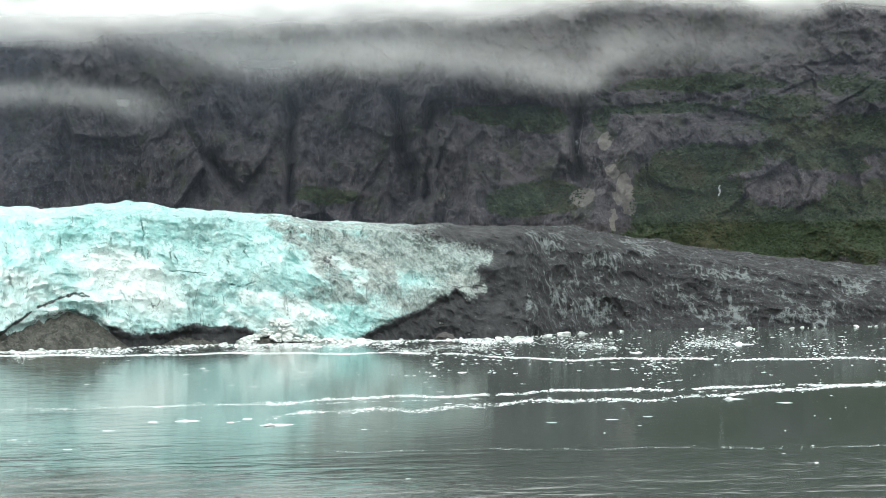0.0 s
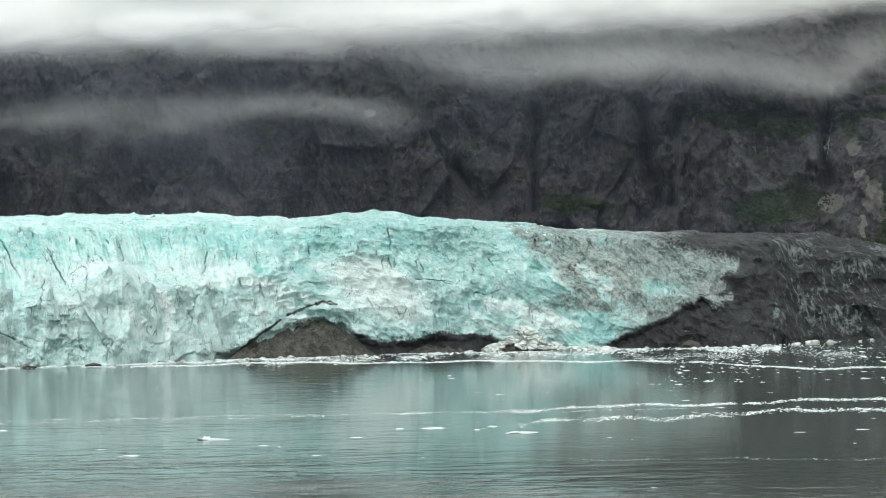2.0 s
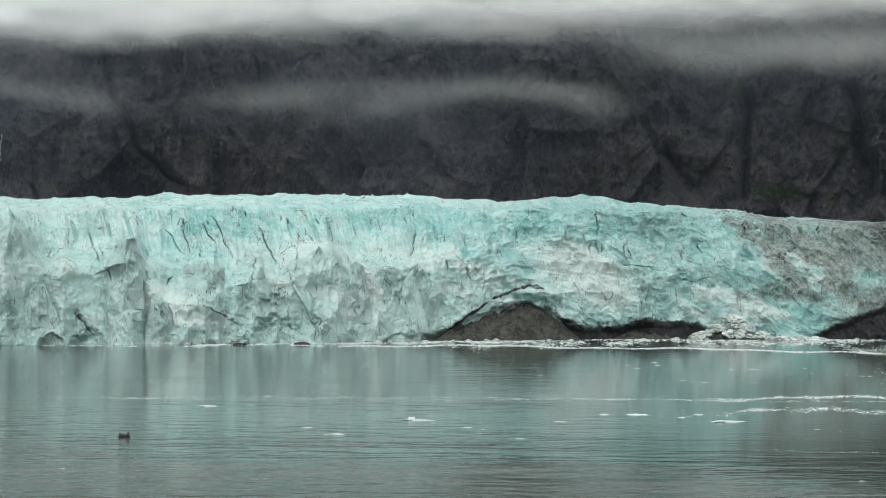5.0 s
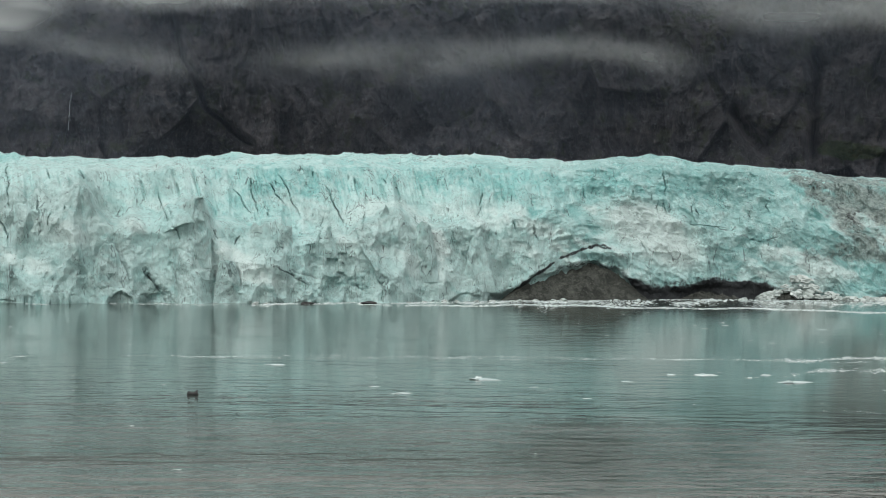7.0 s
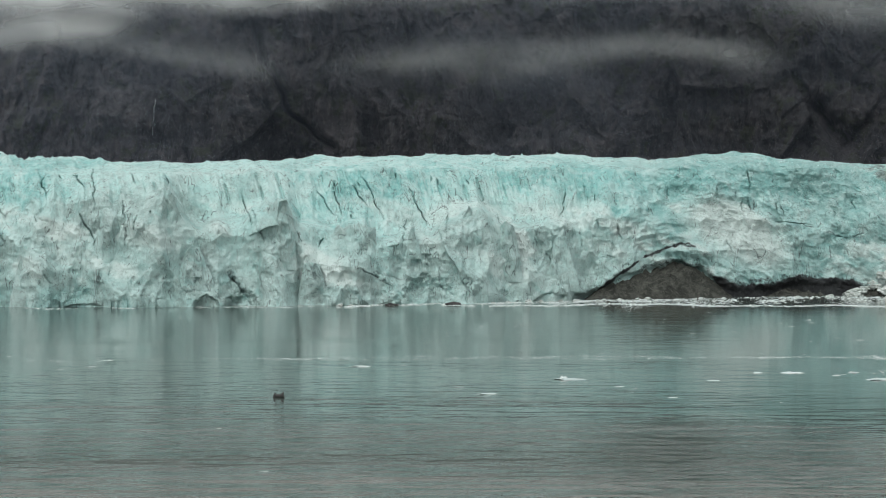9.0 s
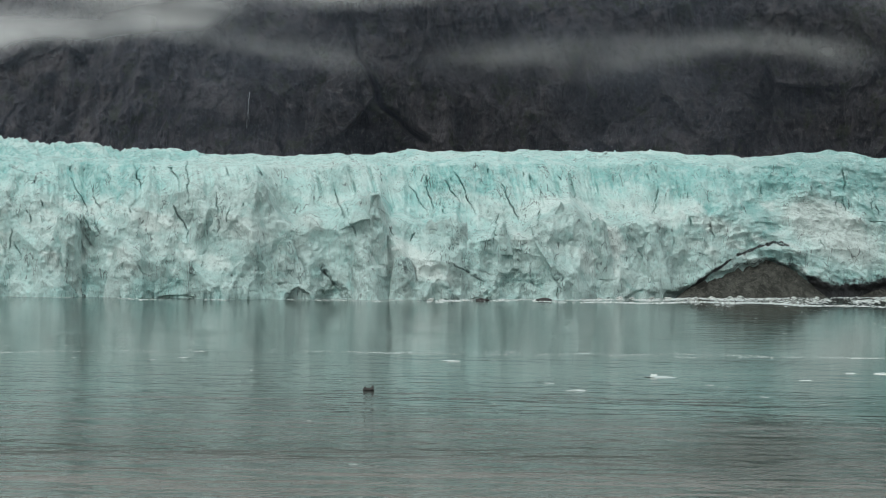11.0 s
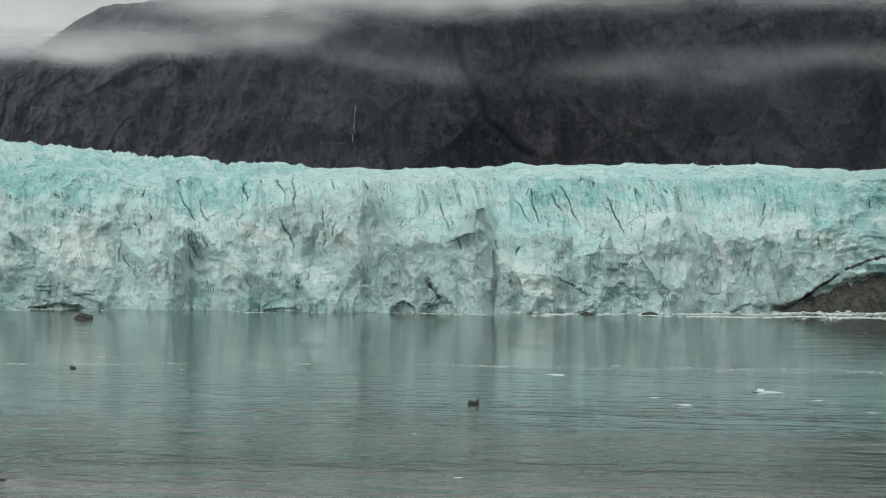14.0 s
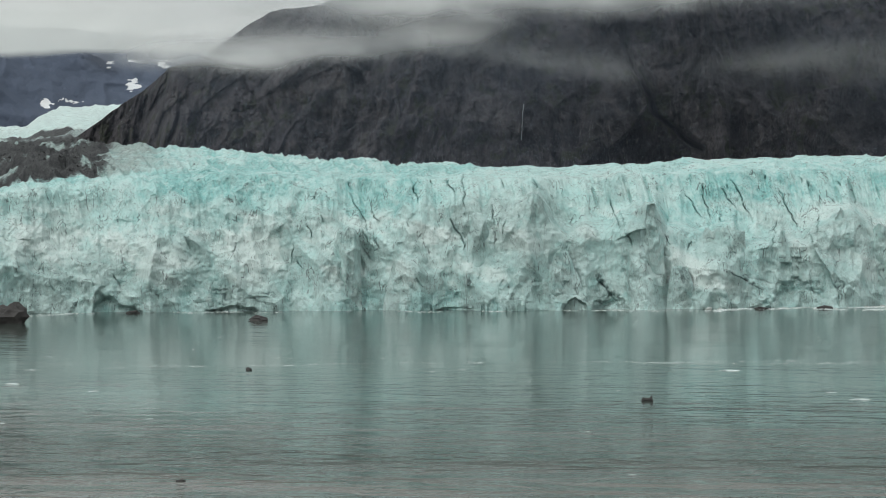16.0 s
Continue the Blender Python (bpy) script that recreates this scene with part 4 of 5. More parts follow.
def glacier():
    lane = np.concatenate([np.linspace(0, 1, 85)[:-1], np.linspace(1, 2, 17)[:-1], np.linspace(2, 3, 70)[:-1], np.linspace(3, 4, 46)[:-1], np.linspace(4, 5, 7)])
    az = np.concatenate([np.linspace(-50, -27.1, 90), np.linspace(-27, 28, 2260), np.linspace(28.1, 50, 90)])
    points, marks = ice_shape(az, lane)
    split = int(np.searchsorted(az, 16.3))
    behind = int(np.searchsorted(lane, 3.0))
    ob = thing("glacier", "tidewater glacier with a shattered turquoise ice cliff above the water", "glacier")

    def piece(name, rows, cols, material, label):
        me = grid_mesh(name, points[rows, cols], {k: m[rows, cols] for k, m in marks.items()}, False)
        return part(name, me, material, ob, label)

    scatter("moraine_rubble", "loose dark stones and grit lying on the moraine", "stones", points, marks, (az[None, :] > 12.0) & (marks["dirt"] > 0.5) & (lane[:, None] < 3.9), 5000, (0.2, 0.7), RUBBLE, 21)
    scatter("rubble_on_ice", "dark stones scattered over the upper glacier", "stones", points, marks, (az[None, :] < -21) & (marks["dirt"] > 0.6) & (lane[:, None] > 3.05) & (lane[:, None] < 3.98), 700, (0.4, 1.0), RUBBLE, 22)
    scatter("ice_shards", "loose ice shards and small seracs along the glacier crest", "ice", points, marks, (az[None, :] < 10) & (az[None, :] > -21) & (marks["dirt"] < 0.3) & (lane[:, None] > 2.95) & (lane[:, None] < 3.98), 1300, (0.3, 0.9), ICE, 23)
    ledge, bend = int(np.searchsorted(lane, 2.0)), int(np.searchsorted(az, 2.0))
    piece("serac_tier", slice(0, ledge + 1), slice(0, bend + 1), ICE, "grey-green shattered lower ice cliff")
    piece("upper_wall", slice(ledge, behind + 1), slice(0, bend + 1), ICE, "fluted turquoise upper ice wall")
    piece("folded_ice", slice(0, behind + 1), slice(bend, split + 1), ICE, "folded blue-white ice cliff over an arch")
    piece("upper_ice", slice(behind, None), slice(0, split + 1), ICE, "broken upper ice surface")
    for k, (a0, front, wide, deep, low, high, taper, seed) in enumerate([
            (-7.65, 3, 8.0, 6, 14, 40.5, 0.72, 1), (-9.9, 0, 11.5, 7, -2, 23.5, 0.25, 2), (-5.5, 5, 10.0, 6, 16, 32, 0.8, 3), (-3.8, 6, 3.4, 4, 18, 30.5, 0.3, 4),
            (-2.25, 4, 5.0, 5, 14, 38, 0.35, 6), (-16.1, 1, 7.5, 6, -2, 31, 0.75, 7), (-10.6, 6, 6.5, 5, 26, 45, 0.3, 8), (-1.2, 3, 7.0, 5, 8, 31, 0.5, 9), (-12.2, 3, 8.5, 6, 12, 38, 0.45, 10),
            (-14.3, 0, 11.0, 6, -2, 22, 0.6, 11), (-6.6, 0, 6.5, 5, -2, 17, 0.5, 12), (0.4, 1, 7.0, 4, 4, 27, 0.4, 14)]):
        me = serac_mesh(wide, deep, high - low, taper, seed)
        sr = part("serac", me, ICE, ob)
        sr.matrix_world = Matrix.Translation(Vector(polar(np.float64(a0), np.float64(along(SHORE, a0) + front - 5.2), np.float64(low)))) @ pose(0, 0, 0, 0, 0, -a0)
    piece("moraine_slope", slice(0, None), slice(split, None), MORAINE, "dark debris-covered ice slope")
    return ob


glacier()

# ================= mountain behind =================
SUMMIT = [(-27, 1.0), (-24.5, 2.0), (-22.8, 3.1), (-22.5, 3.4), (-21.7, 3.9), (-20.9, 4.6), (-20.1, 4.75), (-18.9, 5.65), (-18.1, 6.1), (-16.8, 6.25), (-15.4, 6.6), (-13, 7.5), (-8, 8.6), (0, 8.8), (34, 8.8)]
# alder slopes and ledges: bearing, elevation, half width, half height (degrees), how dense
GREENS = [(24.5, 0.8, 5.0, 0.8, 1.0), (24.5, 1.5, 4.6, 0.9, 0.9), (20.5, 2.1, 1.0, 1.1, 0.95), (21.8, 3.0, 1.3, 0.5, 0.8), (25.8, 3.4, 3.0, 0.8, 0.8), (21.4, 5.1, 2.2, 0.28, 0.8), (23.6, 4.3, 1.3, 0.55, 0.6),
          (20.4, 4.5, 1.8, 0.16, 0.7), (15.7, 4.4, 1.5, 0.25, 0.8), (16.8, 4.15, 0.9, 0.3, 0.8), (16.5, 1.9, 1.3, 0.42, 0.9), (10.6, 2.1, 1.0, 0.3, 0.7), (2.4, 5.0, 1.0, 0.5, 0.3), (27, 5.0, 3, 0.5, 0.5), (6.5, 5.8, 0.8, 0.4, 0.4),
          (8.0, 3.6, 0.5, 0.5, 0.3), (18.6, 4.6, 0.4, 0.8, 0.6)]
BARES = [(23.5, 2.1, 1.15, 0.42), (20.3, 3.9, 1.4, 0.36), (19.9, 4.82, 0.9, 0.2), (22.4, 3.65, 0.6, 0.22), (24.5, 5.9, 3.0, 0.6), (26.5, 2.9, 0.8, 0.2)]
# pale scree and streaks of water
SCREES = [(19.12, 2.15, 0.28, 0.50), (19.25, 1.75, 0.26, 0.30), (18.8, 2.7, 0.2, 0.22), (17.93, 2.0, 0.36, 0.22), (18.6, 3.55, 0.15, 0.25), (18.8, 1.35, 0.10, 0.35)]
GULLIES = [(7.6, 3.2, 8.2, 2.2, 0.25), (12.7, 5.0, 13.1, 2.1, 0.25), (13.7, 4.6, 13.5, 2.1, 0.2), (9.8, 4.8, 9.6, 2.0, 0.15), (18.0, 5.0, 17.85, 2.6, 0.18), (-8.5, 6.6, -7.9, 4.4, 0.08),
           (-7.9, 4.4, -7.1, 3.1, 0.08), (-7.1, 3.1, -6.0, 2.2, 0.08)]
FOOT = [(-30, 2150), (-24, 1800), (-20, 1600), (-12, 1500), (10, 1480), (18, 1430), (34, 1400)]
SLOPE = [(-30, 0.55), (0, 0.5), (14, 0.55), (20, 0.95), (34, 1.1)]


def mountain():
    az = np.concatenate([np.linspace(-26, 28, 1520), np.linspace(28.2, 52, 90)])
    up = np.concatenate([np.linspace(0, 1, 300), np.linspace(1.05, 1.5, 10)])
    a, v = np.meshgrid(az, up)
    foot, slope = soft_along(FOOT, a, 2.0), soft_along(SLOPE, a, 3.0)
    e = np.tan(np.radians(along(SUMMIT, a)))
    summit = (32 + foot * e) / (1 - slope * e)
    z = summit * np.minimum(v, 1) - np.maximum(v - 1, 0) * 60
    r = foot + slope * z * np.where(v > 1, 1, 1) + np.maximum(v - 1, 0) * 900
    s = np.radians(a) * 1560
    warp = 26 * (fbm(s / 80, r / 80, z / 80, 3, 201) - 0.5)
    out = 46 * (ridged((s + warp) / 150, r / 260, z / 330, 3, 211) - 0.45)
    small = 7 * (fbm(s / 14, r / 14, z / 14, 3, 206) - 0.5)
    out += 15 * facets((s + warp + small) / 52, r / 70, (z + 0.6 * warp + small) / 95, 221) + 26 * chips((s - warp + small) / 48, r / 80, (z + 0.6 * warp) / 100, 222)
    out += 5.5 * facets((s + 0.6 * warp + small) / 19, r / 24, (z + 0.5 * warp + small) / 30, 231) + 12 * chips((s + 0.6 * warp + small + 0.15 * z) / 16, r / 22, (z + 0.5 * warp + small) / 34, 232)
    out += 15 * (ridged((s + 0.2 * z) / 34, r / 40, z / 90, 4, 241, 0.6) - 0.4) + 3.5 * (ridged(s / 9, r / 9, z / 18, 3, 246, 0.6) - 0.4)
    out += 2.2 * facets((s + 0.3 * warp - small) / 7.5, r / 9, (z + small) / 12, 236) + 4 * chips((s - small) / 5, r / 7, (z + small) / 11, 237) + 6 * scoops((s - warp) / 30, r / 40, z / 60, 238)
    el = np.degrees(np.arctan2(z - 32, r))
    bend = 0.5 * (fbm(s / 50, r / 50, z / 50, 3, 251) - 0.5)
    bend2 = fbm(s / 42, r / 60, (z + 0.25 * s) / 26, 5, 256, 0.6) - 0.5
    green = 0 * a
    for a0, e0, wa, we, dens in GREENS:
        green = np.maximum(green, dens * step(1.9, 0.2, ((a + 2 * bend - a0) / wa) ** 2 + ((el + bend - e0) / we) ** 2))
    for a0, e0, wa, we in BARES:
        green = green * (1 - 0.85 * step(1.6, 0.5, ((a + bend - a0) / wa) ** 2 + ((el + 0.6 * bend - e0) / we) ** 2))
    green = np.clip(green + 0.12 * step(14, 18, a) + 1.5 * bend2 * (0.25 + 0.75 * step(13, 18, a)) * (green + 0.3), 0, 1.1)
    pale = 0 * a
    nib = fbm(s / 9, r / 12, z / 12, 4, 257, 0.65) - 0.5
    for a0, e0, wa, we in SCREES:
        pale = np.maximum(pale, step(1.3, 0.7, ((a + 0.4 * bend + 0.4 * nib - a0) / wa) ** 2 + ((el + 0.4 * bend + 0.3 * nib - e0) / we) ** 2))
    cut = 0 * a
    sway = fbm(s / 26, r / 40, z / 30, 3, 253) - 0.5
    for a0, e0, a1, e1, half in GULLIES:
        cut = np.maximum(cut, np.exp(-(from_segment(a + 0.9 * bend + 0.35 * sway, el, (a0, e0), (a1, e1)) / (half * (0.35 + 0.9 * fbm(s / 30, r / 30, z / 24, 3, 254)))) ** 2))
    out = out * (1 - 0.45 * np.clip(green, 0, 1)) - 30 * cut * (0.35 + fbm(s / 22, r / 30, z / 26, 4, 258, 0.6)) + 3 * cut * facets(s / 6, r / 8, z / 8, 259)
    out = out * step(0, 0.12, v + 0.05)
    green = green * (1 - cut)
    ob = thing("mountain", "steep dark rock mountainside with gullies and green alder slopes", "mountain")
    marks = {"green": green, "pale": pale}
    skin = polar(a, r - out, z)
    c1, c2 = np.searchsorted(az, (-14.5, 15.5))
    for name, cols, label in (("shoulder", slice(0, c1 + 1), "rounded dark shoulder falling to the valley"), ("rock_wall", slice(c1, c2 + 1), "dark brown-grey fractured rock wall"),
                              ("alder_slope", slice(c2, None), "rock steps overgrown with green alder")):
        part(name, grid_mesh(name, skin[:, cols], {k: m[:, cols] for k, m in marks.items()}, True), ROCK, ob, label)
    return skin, a, el, green


SKIN, SKIN_A, SKIN_E, SKIN_G = mountain()


def shrubs(count):
    """Alder scrub on the green slopes: small uneven clumps of leaves."""
    gen = np.random.default_rng(17)
    patch = fbm(SKIN_A * 4, SKIN_E * 4, 0 * SKIN_A, 4, 261, 0.6)
    rows, cols = np.nonzero((SKIN_G + 1.2 * (patch - 0.5) > 0.55) & (SKIN_E < 6.4))
    pick = gen.integers(0, len(rows), count)
    base = SKIN[rows[pick], cols[pick]] + gen.normal(0, 0.8, (count, 3)) * np.array((1, 1, 0.3))
    ball = bmesh.new()
    bmesh.ops.create_icosphere(ball, subdivisions=1, radius=1.0)
    bv = np.array([v.co[:] for v in ball.verts])
    bf = np.array([[v.index for v in f.verts] for f in ball.faces])
    ball.free()
    size = gen.uniform(0.3, 0.75, (count, 1, 1)) * np.where(gen.random((count, 1, 1)) < 0.1, 1.6, 1)
    v = bv[None] * gen.uniform(0.55, 1.4, (count, len(bv), 1)) * size * np.array((1.2, 1.2, 0.9)) + base[:, None, :]
    f = (bf[None] + len(bv) * np.arange(count)[:, None, None]).reshape(-1, 3)
    return thing("alder_scrub", "low green alder scrub covering the mountain slope", "shrubs", "", "stuff", raw_mesh("scrub", v.reshape(-1, 3), f), LEAF)


def cliff_point(az, el):
    k = np.argmin((SKIN_A - az) ** 2 * 4 + (SKIN_E - el) ** 2)
    return Vector(SKIN.reshape(-1, 3)[k])


def waterfall(az0, el0, az1, el1, wide, label):
    """A thin broken thread of white water that follows the rock."""
    gen = random.Random(int(az0 * 100))
    bm = bmesh.new()
    last = None
    steps = 14
    for k in range(steps + 1):
        t = k / steps
        p = cliff_point(az0 + (az1 - az0) * t + gen.uniform(-0.03, 0.03), el0 + (el1 - el0) * t)
        toward = Vector((-p.x, -p.y, 0)).normalized()
        side = Vector((toward.y, -toward.x, 0)) * wide * gen.uniform(0.3, 1.0)
        ring = [bm.verts.new(p + toward * d + side * q) for d, q in ((0.4, -1), (1.6, 0), (0.4, 1), (-1.0, 0))]
        if last:
            for q in range(4):
                bm.faces.new((last[q], last[(q + 1) % 4], ring[(q + 1) % 4], ring[q]))
        last = ring
    me = bpy.data.meshes.new("waterfall")
    bm.to_mesh(me)
    bm.free()
    return thing("waterfall", label, "waterfall", "threads of water", "", me, SNOW)


shrubs(22000)
waterfall(18.0, 4.35, 17.85, 3.2, 0.22, "thin white waterfall thread in a dark gully")
waterfall(17.82, 3.66, 17.80, 3.50, 1.3, "short white spout of falling water in a gully")
waterfall(-11.02, 3.5, -11.05, 2.5, 0.35, "thin white waterfall thread on the dark cliff")
waterfall(21.8, 2.3, 21.75, 2.0, 0.5, "short white spout of falling water on a rock step")


# ================= far valley =================
def far_mountain():
    az, up = np.linspace(-58, -14, 1100), np.linspace(0, 1, 200)
    a, v = np.meshgrid(az, up)
    z = (475 + 25 * (fbm(a / 2, 0 * a, 0 * a, 3, 317) - 0.5)) * v
    r = 4050 + 0.8 * z + 40 * (a + 25)
    s = np.radians(a) * 4000
    out = 120 * (ridged(s / 420, r / 500, z / 700, 4, 301) - 0.4) + 40 * (fbm(s / 90, r / 90, z / 90, 4, 311) - 0.5)
    el = np.degrees(np.arctan2(z - 32, r))
    snow = np.zeros_like(a)
    torn = 0.75 * (fbm(s / 20, r / 60, z / 9, 4, 315, 0.65) - 0.5)
    for a0, e0, wa, we, dens in ((-21.9, 4.1, 0.14, 0.15, 1.0), (-21.05, 4.68, 0.16, 0.09, 1.0), (-21.9, 4.72, 0.25, 0.04, 0.75), (-22.6, 4.68, 0.2, 0.03, 0.7), (-24.3, 3.58, 0.20, 0.10, 0.9), (-23.6, 3.66, 0.4, 0.04, 0.8)):
        snow = np.maximum(snow, dens * step(1.5, 0.4, ((a - a0 + 1.1 * (el - e0) + torn) / wa) ** 2 + ((el - e0 + torn * 0.5) / we) ** 2))
    ob = thing("distant_mountain", "distant mountain tinted blue-grey for haze, with old snow patches", "mountain")
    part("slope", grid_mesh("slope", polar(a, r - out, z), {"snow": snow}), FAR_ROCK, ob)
    return ob


def far_glacier():
    az, up = np.linspace(-46, -20.5, 260), np.linspace(0, 1, 60)
    a, v = np.meshgrid(az, up)
    r = 1900 + 1500 * v
    el = along([(-33, 2.6), (-26, 2.84), (-24.9, 2.9), (-24.4, 3.25), (-23.8, 3.45), (-22.4, 3.5), (-20.5, 3.3)], a) * v + (1 - v) * 2.2
    s = np.radians(a) * 2600
    z = 32 + r * np.tan(np.radians(el)) + 16 * (ridged(s / 32, r / 70, 0 * s, 4, 321, 0.6) - 0.4)
    marks = {"blue": 0.30 + fbm(s / 60, r / 90, 0 * s, 3, 331) - 0.5, "white": 0.35 + 0.3 * v, "grey": 0.5 * step(0.4, 0.6, fbm(s / 25, r / 60, 0 * s, 3, 351)), "dirt": 0.9 * step(0.55, 0.75, fbm(s / 120, r / 200, 0 * s, 3, 341)) * (v < 0.75) + 0.8 * step(0.5, 0.3, v)}
    ob = thing("upper_glacier", "pale crevassed glacier descending a distant valley", "glacier")
    part("icefall", grid_mesh("icefall", polar(a, r, z), marks), ICE, ob)
    return ob


far_mountain()
far_glacier()


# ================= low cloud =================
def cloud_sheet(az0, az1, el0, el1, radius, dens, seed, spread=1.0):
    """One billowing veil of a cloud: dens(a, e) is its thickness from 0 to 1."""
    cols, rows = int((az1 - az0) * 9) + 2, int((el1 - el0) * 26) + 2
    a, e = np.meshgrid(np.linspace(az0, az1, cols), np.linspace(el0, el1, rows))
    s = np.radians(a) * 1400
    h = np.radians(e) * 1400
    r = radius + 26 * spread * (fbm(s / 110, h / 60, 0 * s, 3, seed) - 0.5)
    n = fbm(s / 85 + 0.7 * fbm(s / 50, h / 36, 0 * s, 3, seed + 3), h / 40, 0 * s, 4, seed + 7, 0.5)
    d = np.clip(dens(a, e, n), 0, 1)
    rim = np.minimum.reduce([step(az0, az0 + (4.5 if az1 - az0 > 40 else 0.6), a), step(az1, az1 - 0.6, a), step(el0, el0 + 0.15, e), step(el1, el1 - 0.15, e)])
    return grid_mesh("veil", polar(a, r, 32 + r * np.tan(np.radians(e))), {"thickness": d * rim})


def cloud(label, veils):
    ob = thing("low_cloud", label, "cloud", "low clouds")
    for v in veils:
        part("veil", cloud_sheet(*v), MIST, ob)
    return ob


DECK = [(-40, 5.0), (-25.5, 6.8), (-22.5, 6.5), (-21, 6.2), (-19.5, 6.1), (-18.9, 6.3), (-15.4, 6.0), (-10, 6.3), (-8, 6.5), (-3, 6.75), (2, 6.85), (8, 7.0), (14.3, 7.3), (18, 7.5), (22, 7.45), (27, 7.2), (40, 7.0)]


def deck(shift, top):
    def dens(a, e, n):
        low = soft_along(DECK, a, 1.5) + shift
        return top * step(-21, -13, a) * step(-0.55, 0.65, e - low + 1.1 * (n - 0.5))
    return dens


def bank(knots, below, above, top, ragged=0.6):
    """A strip of mist along knots of bearing and elevation; below, above: how far it fades out, in degrees."""
    a0, a1 = knots[0][0], knots[-1][0]

    def dens(a, e, n):
        off = e - soft_along(knots, a, 0.8) + ragged * (n - 0.5)
        end = step(a0, a0 + 0.25 * (a1 - a0), a) * step(a1, a1 - 0.2 * (a1 - a0), a)
        return top * end * np.exp(-(off / np.where(off < 0, below, above)) ** 2) * np.clip(0.35 + 1.3 * (n - 0.25), 0, 1.2)
    return dens


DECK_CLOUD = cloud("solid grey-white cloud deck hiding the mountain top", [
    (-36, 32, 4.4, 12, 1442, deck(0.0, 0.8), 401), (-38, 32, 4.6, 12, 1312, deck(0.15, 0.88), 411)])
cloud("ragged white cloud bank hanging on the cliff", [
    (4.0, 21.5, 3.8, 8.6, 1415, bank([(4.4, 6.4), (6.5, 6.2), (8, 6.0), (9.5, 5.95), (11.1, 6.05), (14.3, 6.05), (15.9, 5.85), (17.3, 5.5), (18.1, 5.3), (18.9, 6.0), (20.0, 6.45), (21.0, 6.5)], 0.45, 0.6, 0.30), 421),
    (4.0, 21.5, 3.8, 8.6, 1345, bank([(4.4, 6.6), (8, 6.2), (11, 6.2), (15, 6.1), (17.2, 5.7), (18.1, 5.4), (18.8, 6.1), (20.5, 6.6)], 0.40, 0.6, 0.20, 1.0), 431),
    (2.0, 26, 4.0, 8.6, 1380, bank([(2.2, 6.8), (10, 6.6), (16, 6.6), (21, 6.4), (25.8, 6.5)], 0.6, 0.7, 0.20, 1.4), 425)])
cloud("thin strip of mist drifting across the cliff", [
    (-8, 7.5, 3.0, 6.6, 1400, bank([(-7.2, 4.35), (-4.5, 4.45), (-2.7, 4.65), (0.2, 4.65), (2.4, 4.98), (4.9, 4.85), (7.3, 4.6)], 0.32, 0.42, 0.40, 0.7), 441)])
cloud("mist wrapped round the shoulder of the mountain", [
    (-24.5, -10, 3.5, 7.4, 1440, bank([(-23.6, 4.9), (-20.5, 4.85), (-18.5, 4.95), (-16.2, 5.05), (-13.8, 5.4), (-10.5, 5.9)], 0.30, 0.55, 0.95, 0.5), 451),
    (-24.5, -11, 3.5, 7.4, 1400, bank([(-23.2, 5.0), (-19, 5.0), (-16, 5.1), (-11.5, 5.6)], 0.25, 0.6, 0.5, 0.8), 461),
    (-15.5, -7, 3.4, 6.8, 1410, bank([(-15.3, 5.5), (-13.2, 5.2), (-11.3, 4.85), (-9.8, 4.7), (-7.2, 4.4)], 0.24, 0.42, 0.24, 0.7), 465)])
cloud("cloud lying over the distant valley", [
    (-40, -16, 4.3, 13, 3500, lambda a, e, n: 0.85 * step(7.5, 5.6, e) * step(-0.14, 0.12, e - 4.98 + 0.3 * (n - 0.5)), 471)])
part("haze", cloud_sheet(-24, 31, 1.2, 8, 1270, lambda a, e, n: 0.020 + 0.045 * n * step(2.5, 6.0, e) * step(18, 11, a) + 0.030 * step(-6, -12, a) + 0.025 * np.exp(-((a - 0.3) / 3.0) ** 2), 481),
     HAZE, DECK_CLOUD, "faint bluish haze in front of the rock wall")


# ================= bedrock and boulders =================
def lump(seed, size, rough=0.35, flat=1.0, subdiv=3):
    """A broken, uneven lump: a ball pushed about by noise."""
    bm = bmesh.new()
    bmesh.ops.create_icosphere(bm, subdivisions=subdiv, radius=1.0)
    co = np.array([v.co[:] for v in bm.verts])
    f1, f2, own = cells(co[:, 0] * 1.3 + seed * 7.1, co[:, 1] * 1.3, co[:, 2] * 1.3, seed)
    k = 1 + rough * 1.6 * (own - 0.5) + rough * (fbm(co[:, 0] * 2.2 + seed, co[:, 1] * 2.2, co[:, 2] * 2.2, 3, seed) - 0.5) * 2
    co = co * k[:, None] * np.array(size)
    for v, c in zip(bm.verts, co):
        v.co = c
    me = bpy.data.meshes.new("lump")
    bm.to_mesh(me)
    bm.free()
    return me


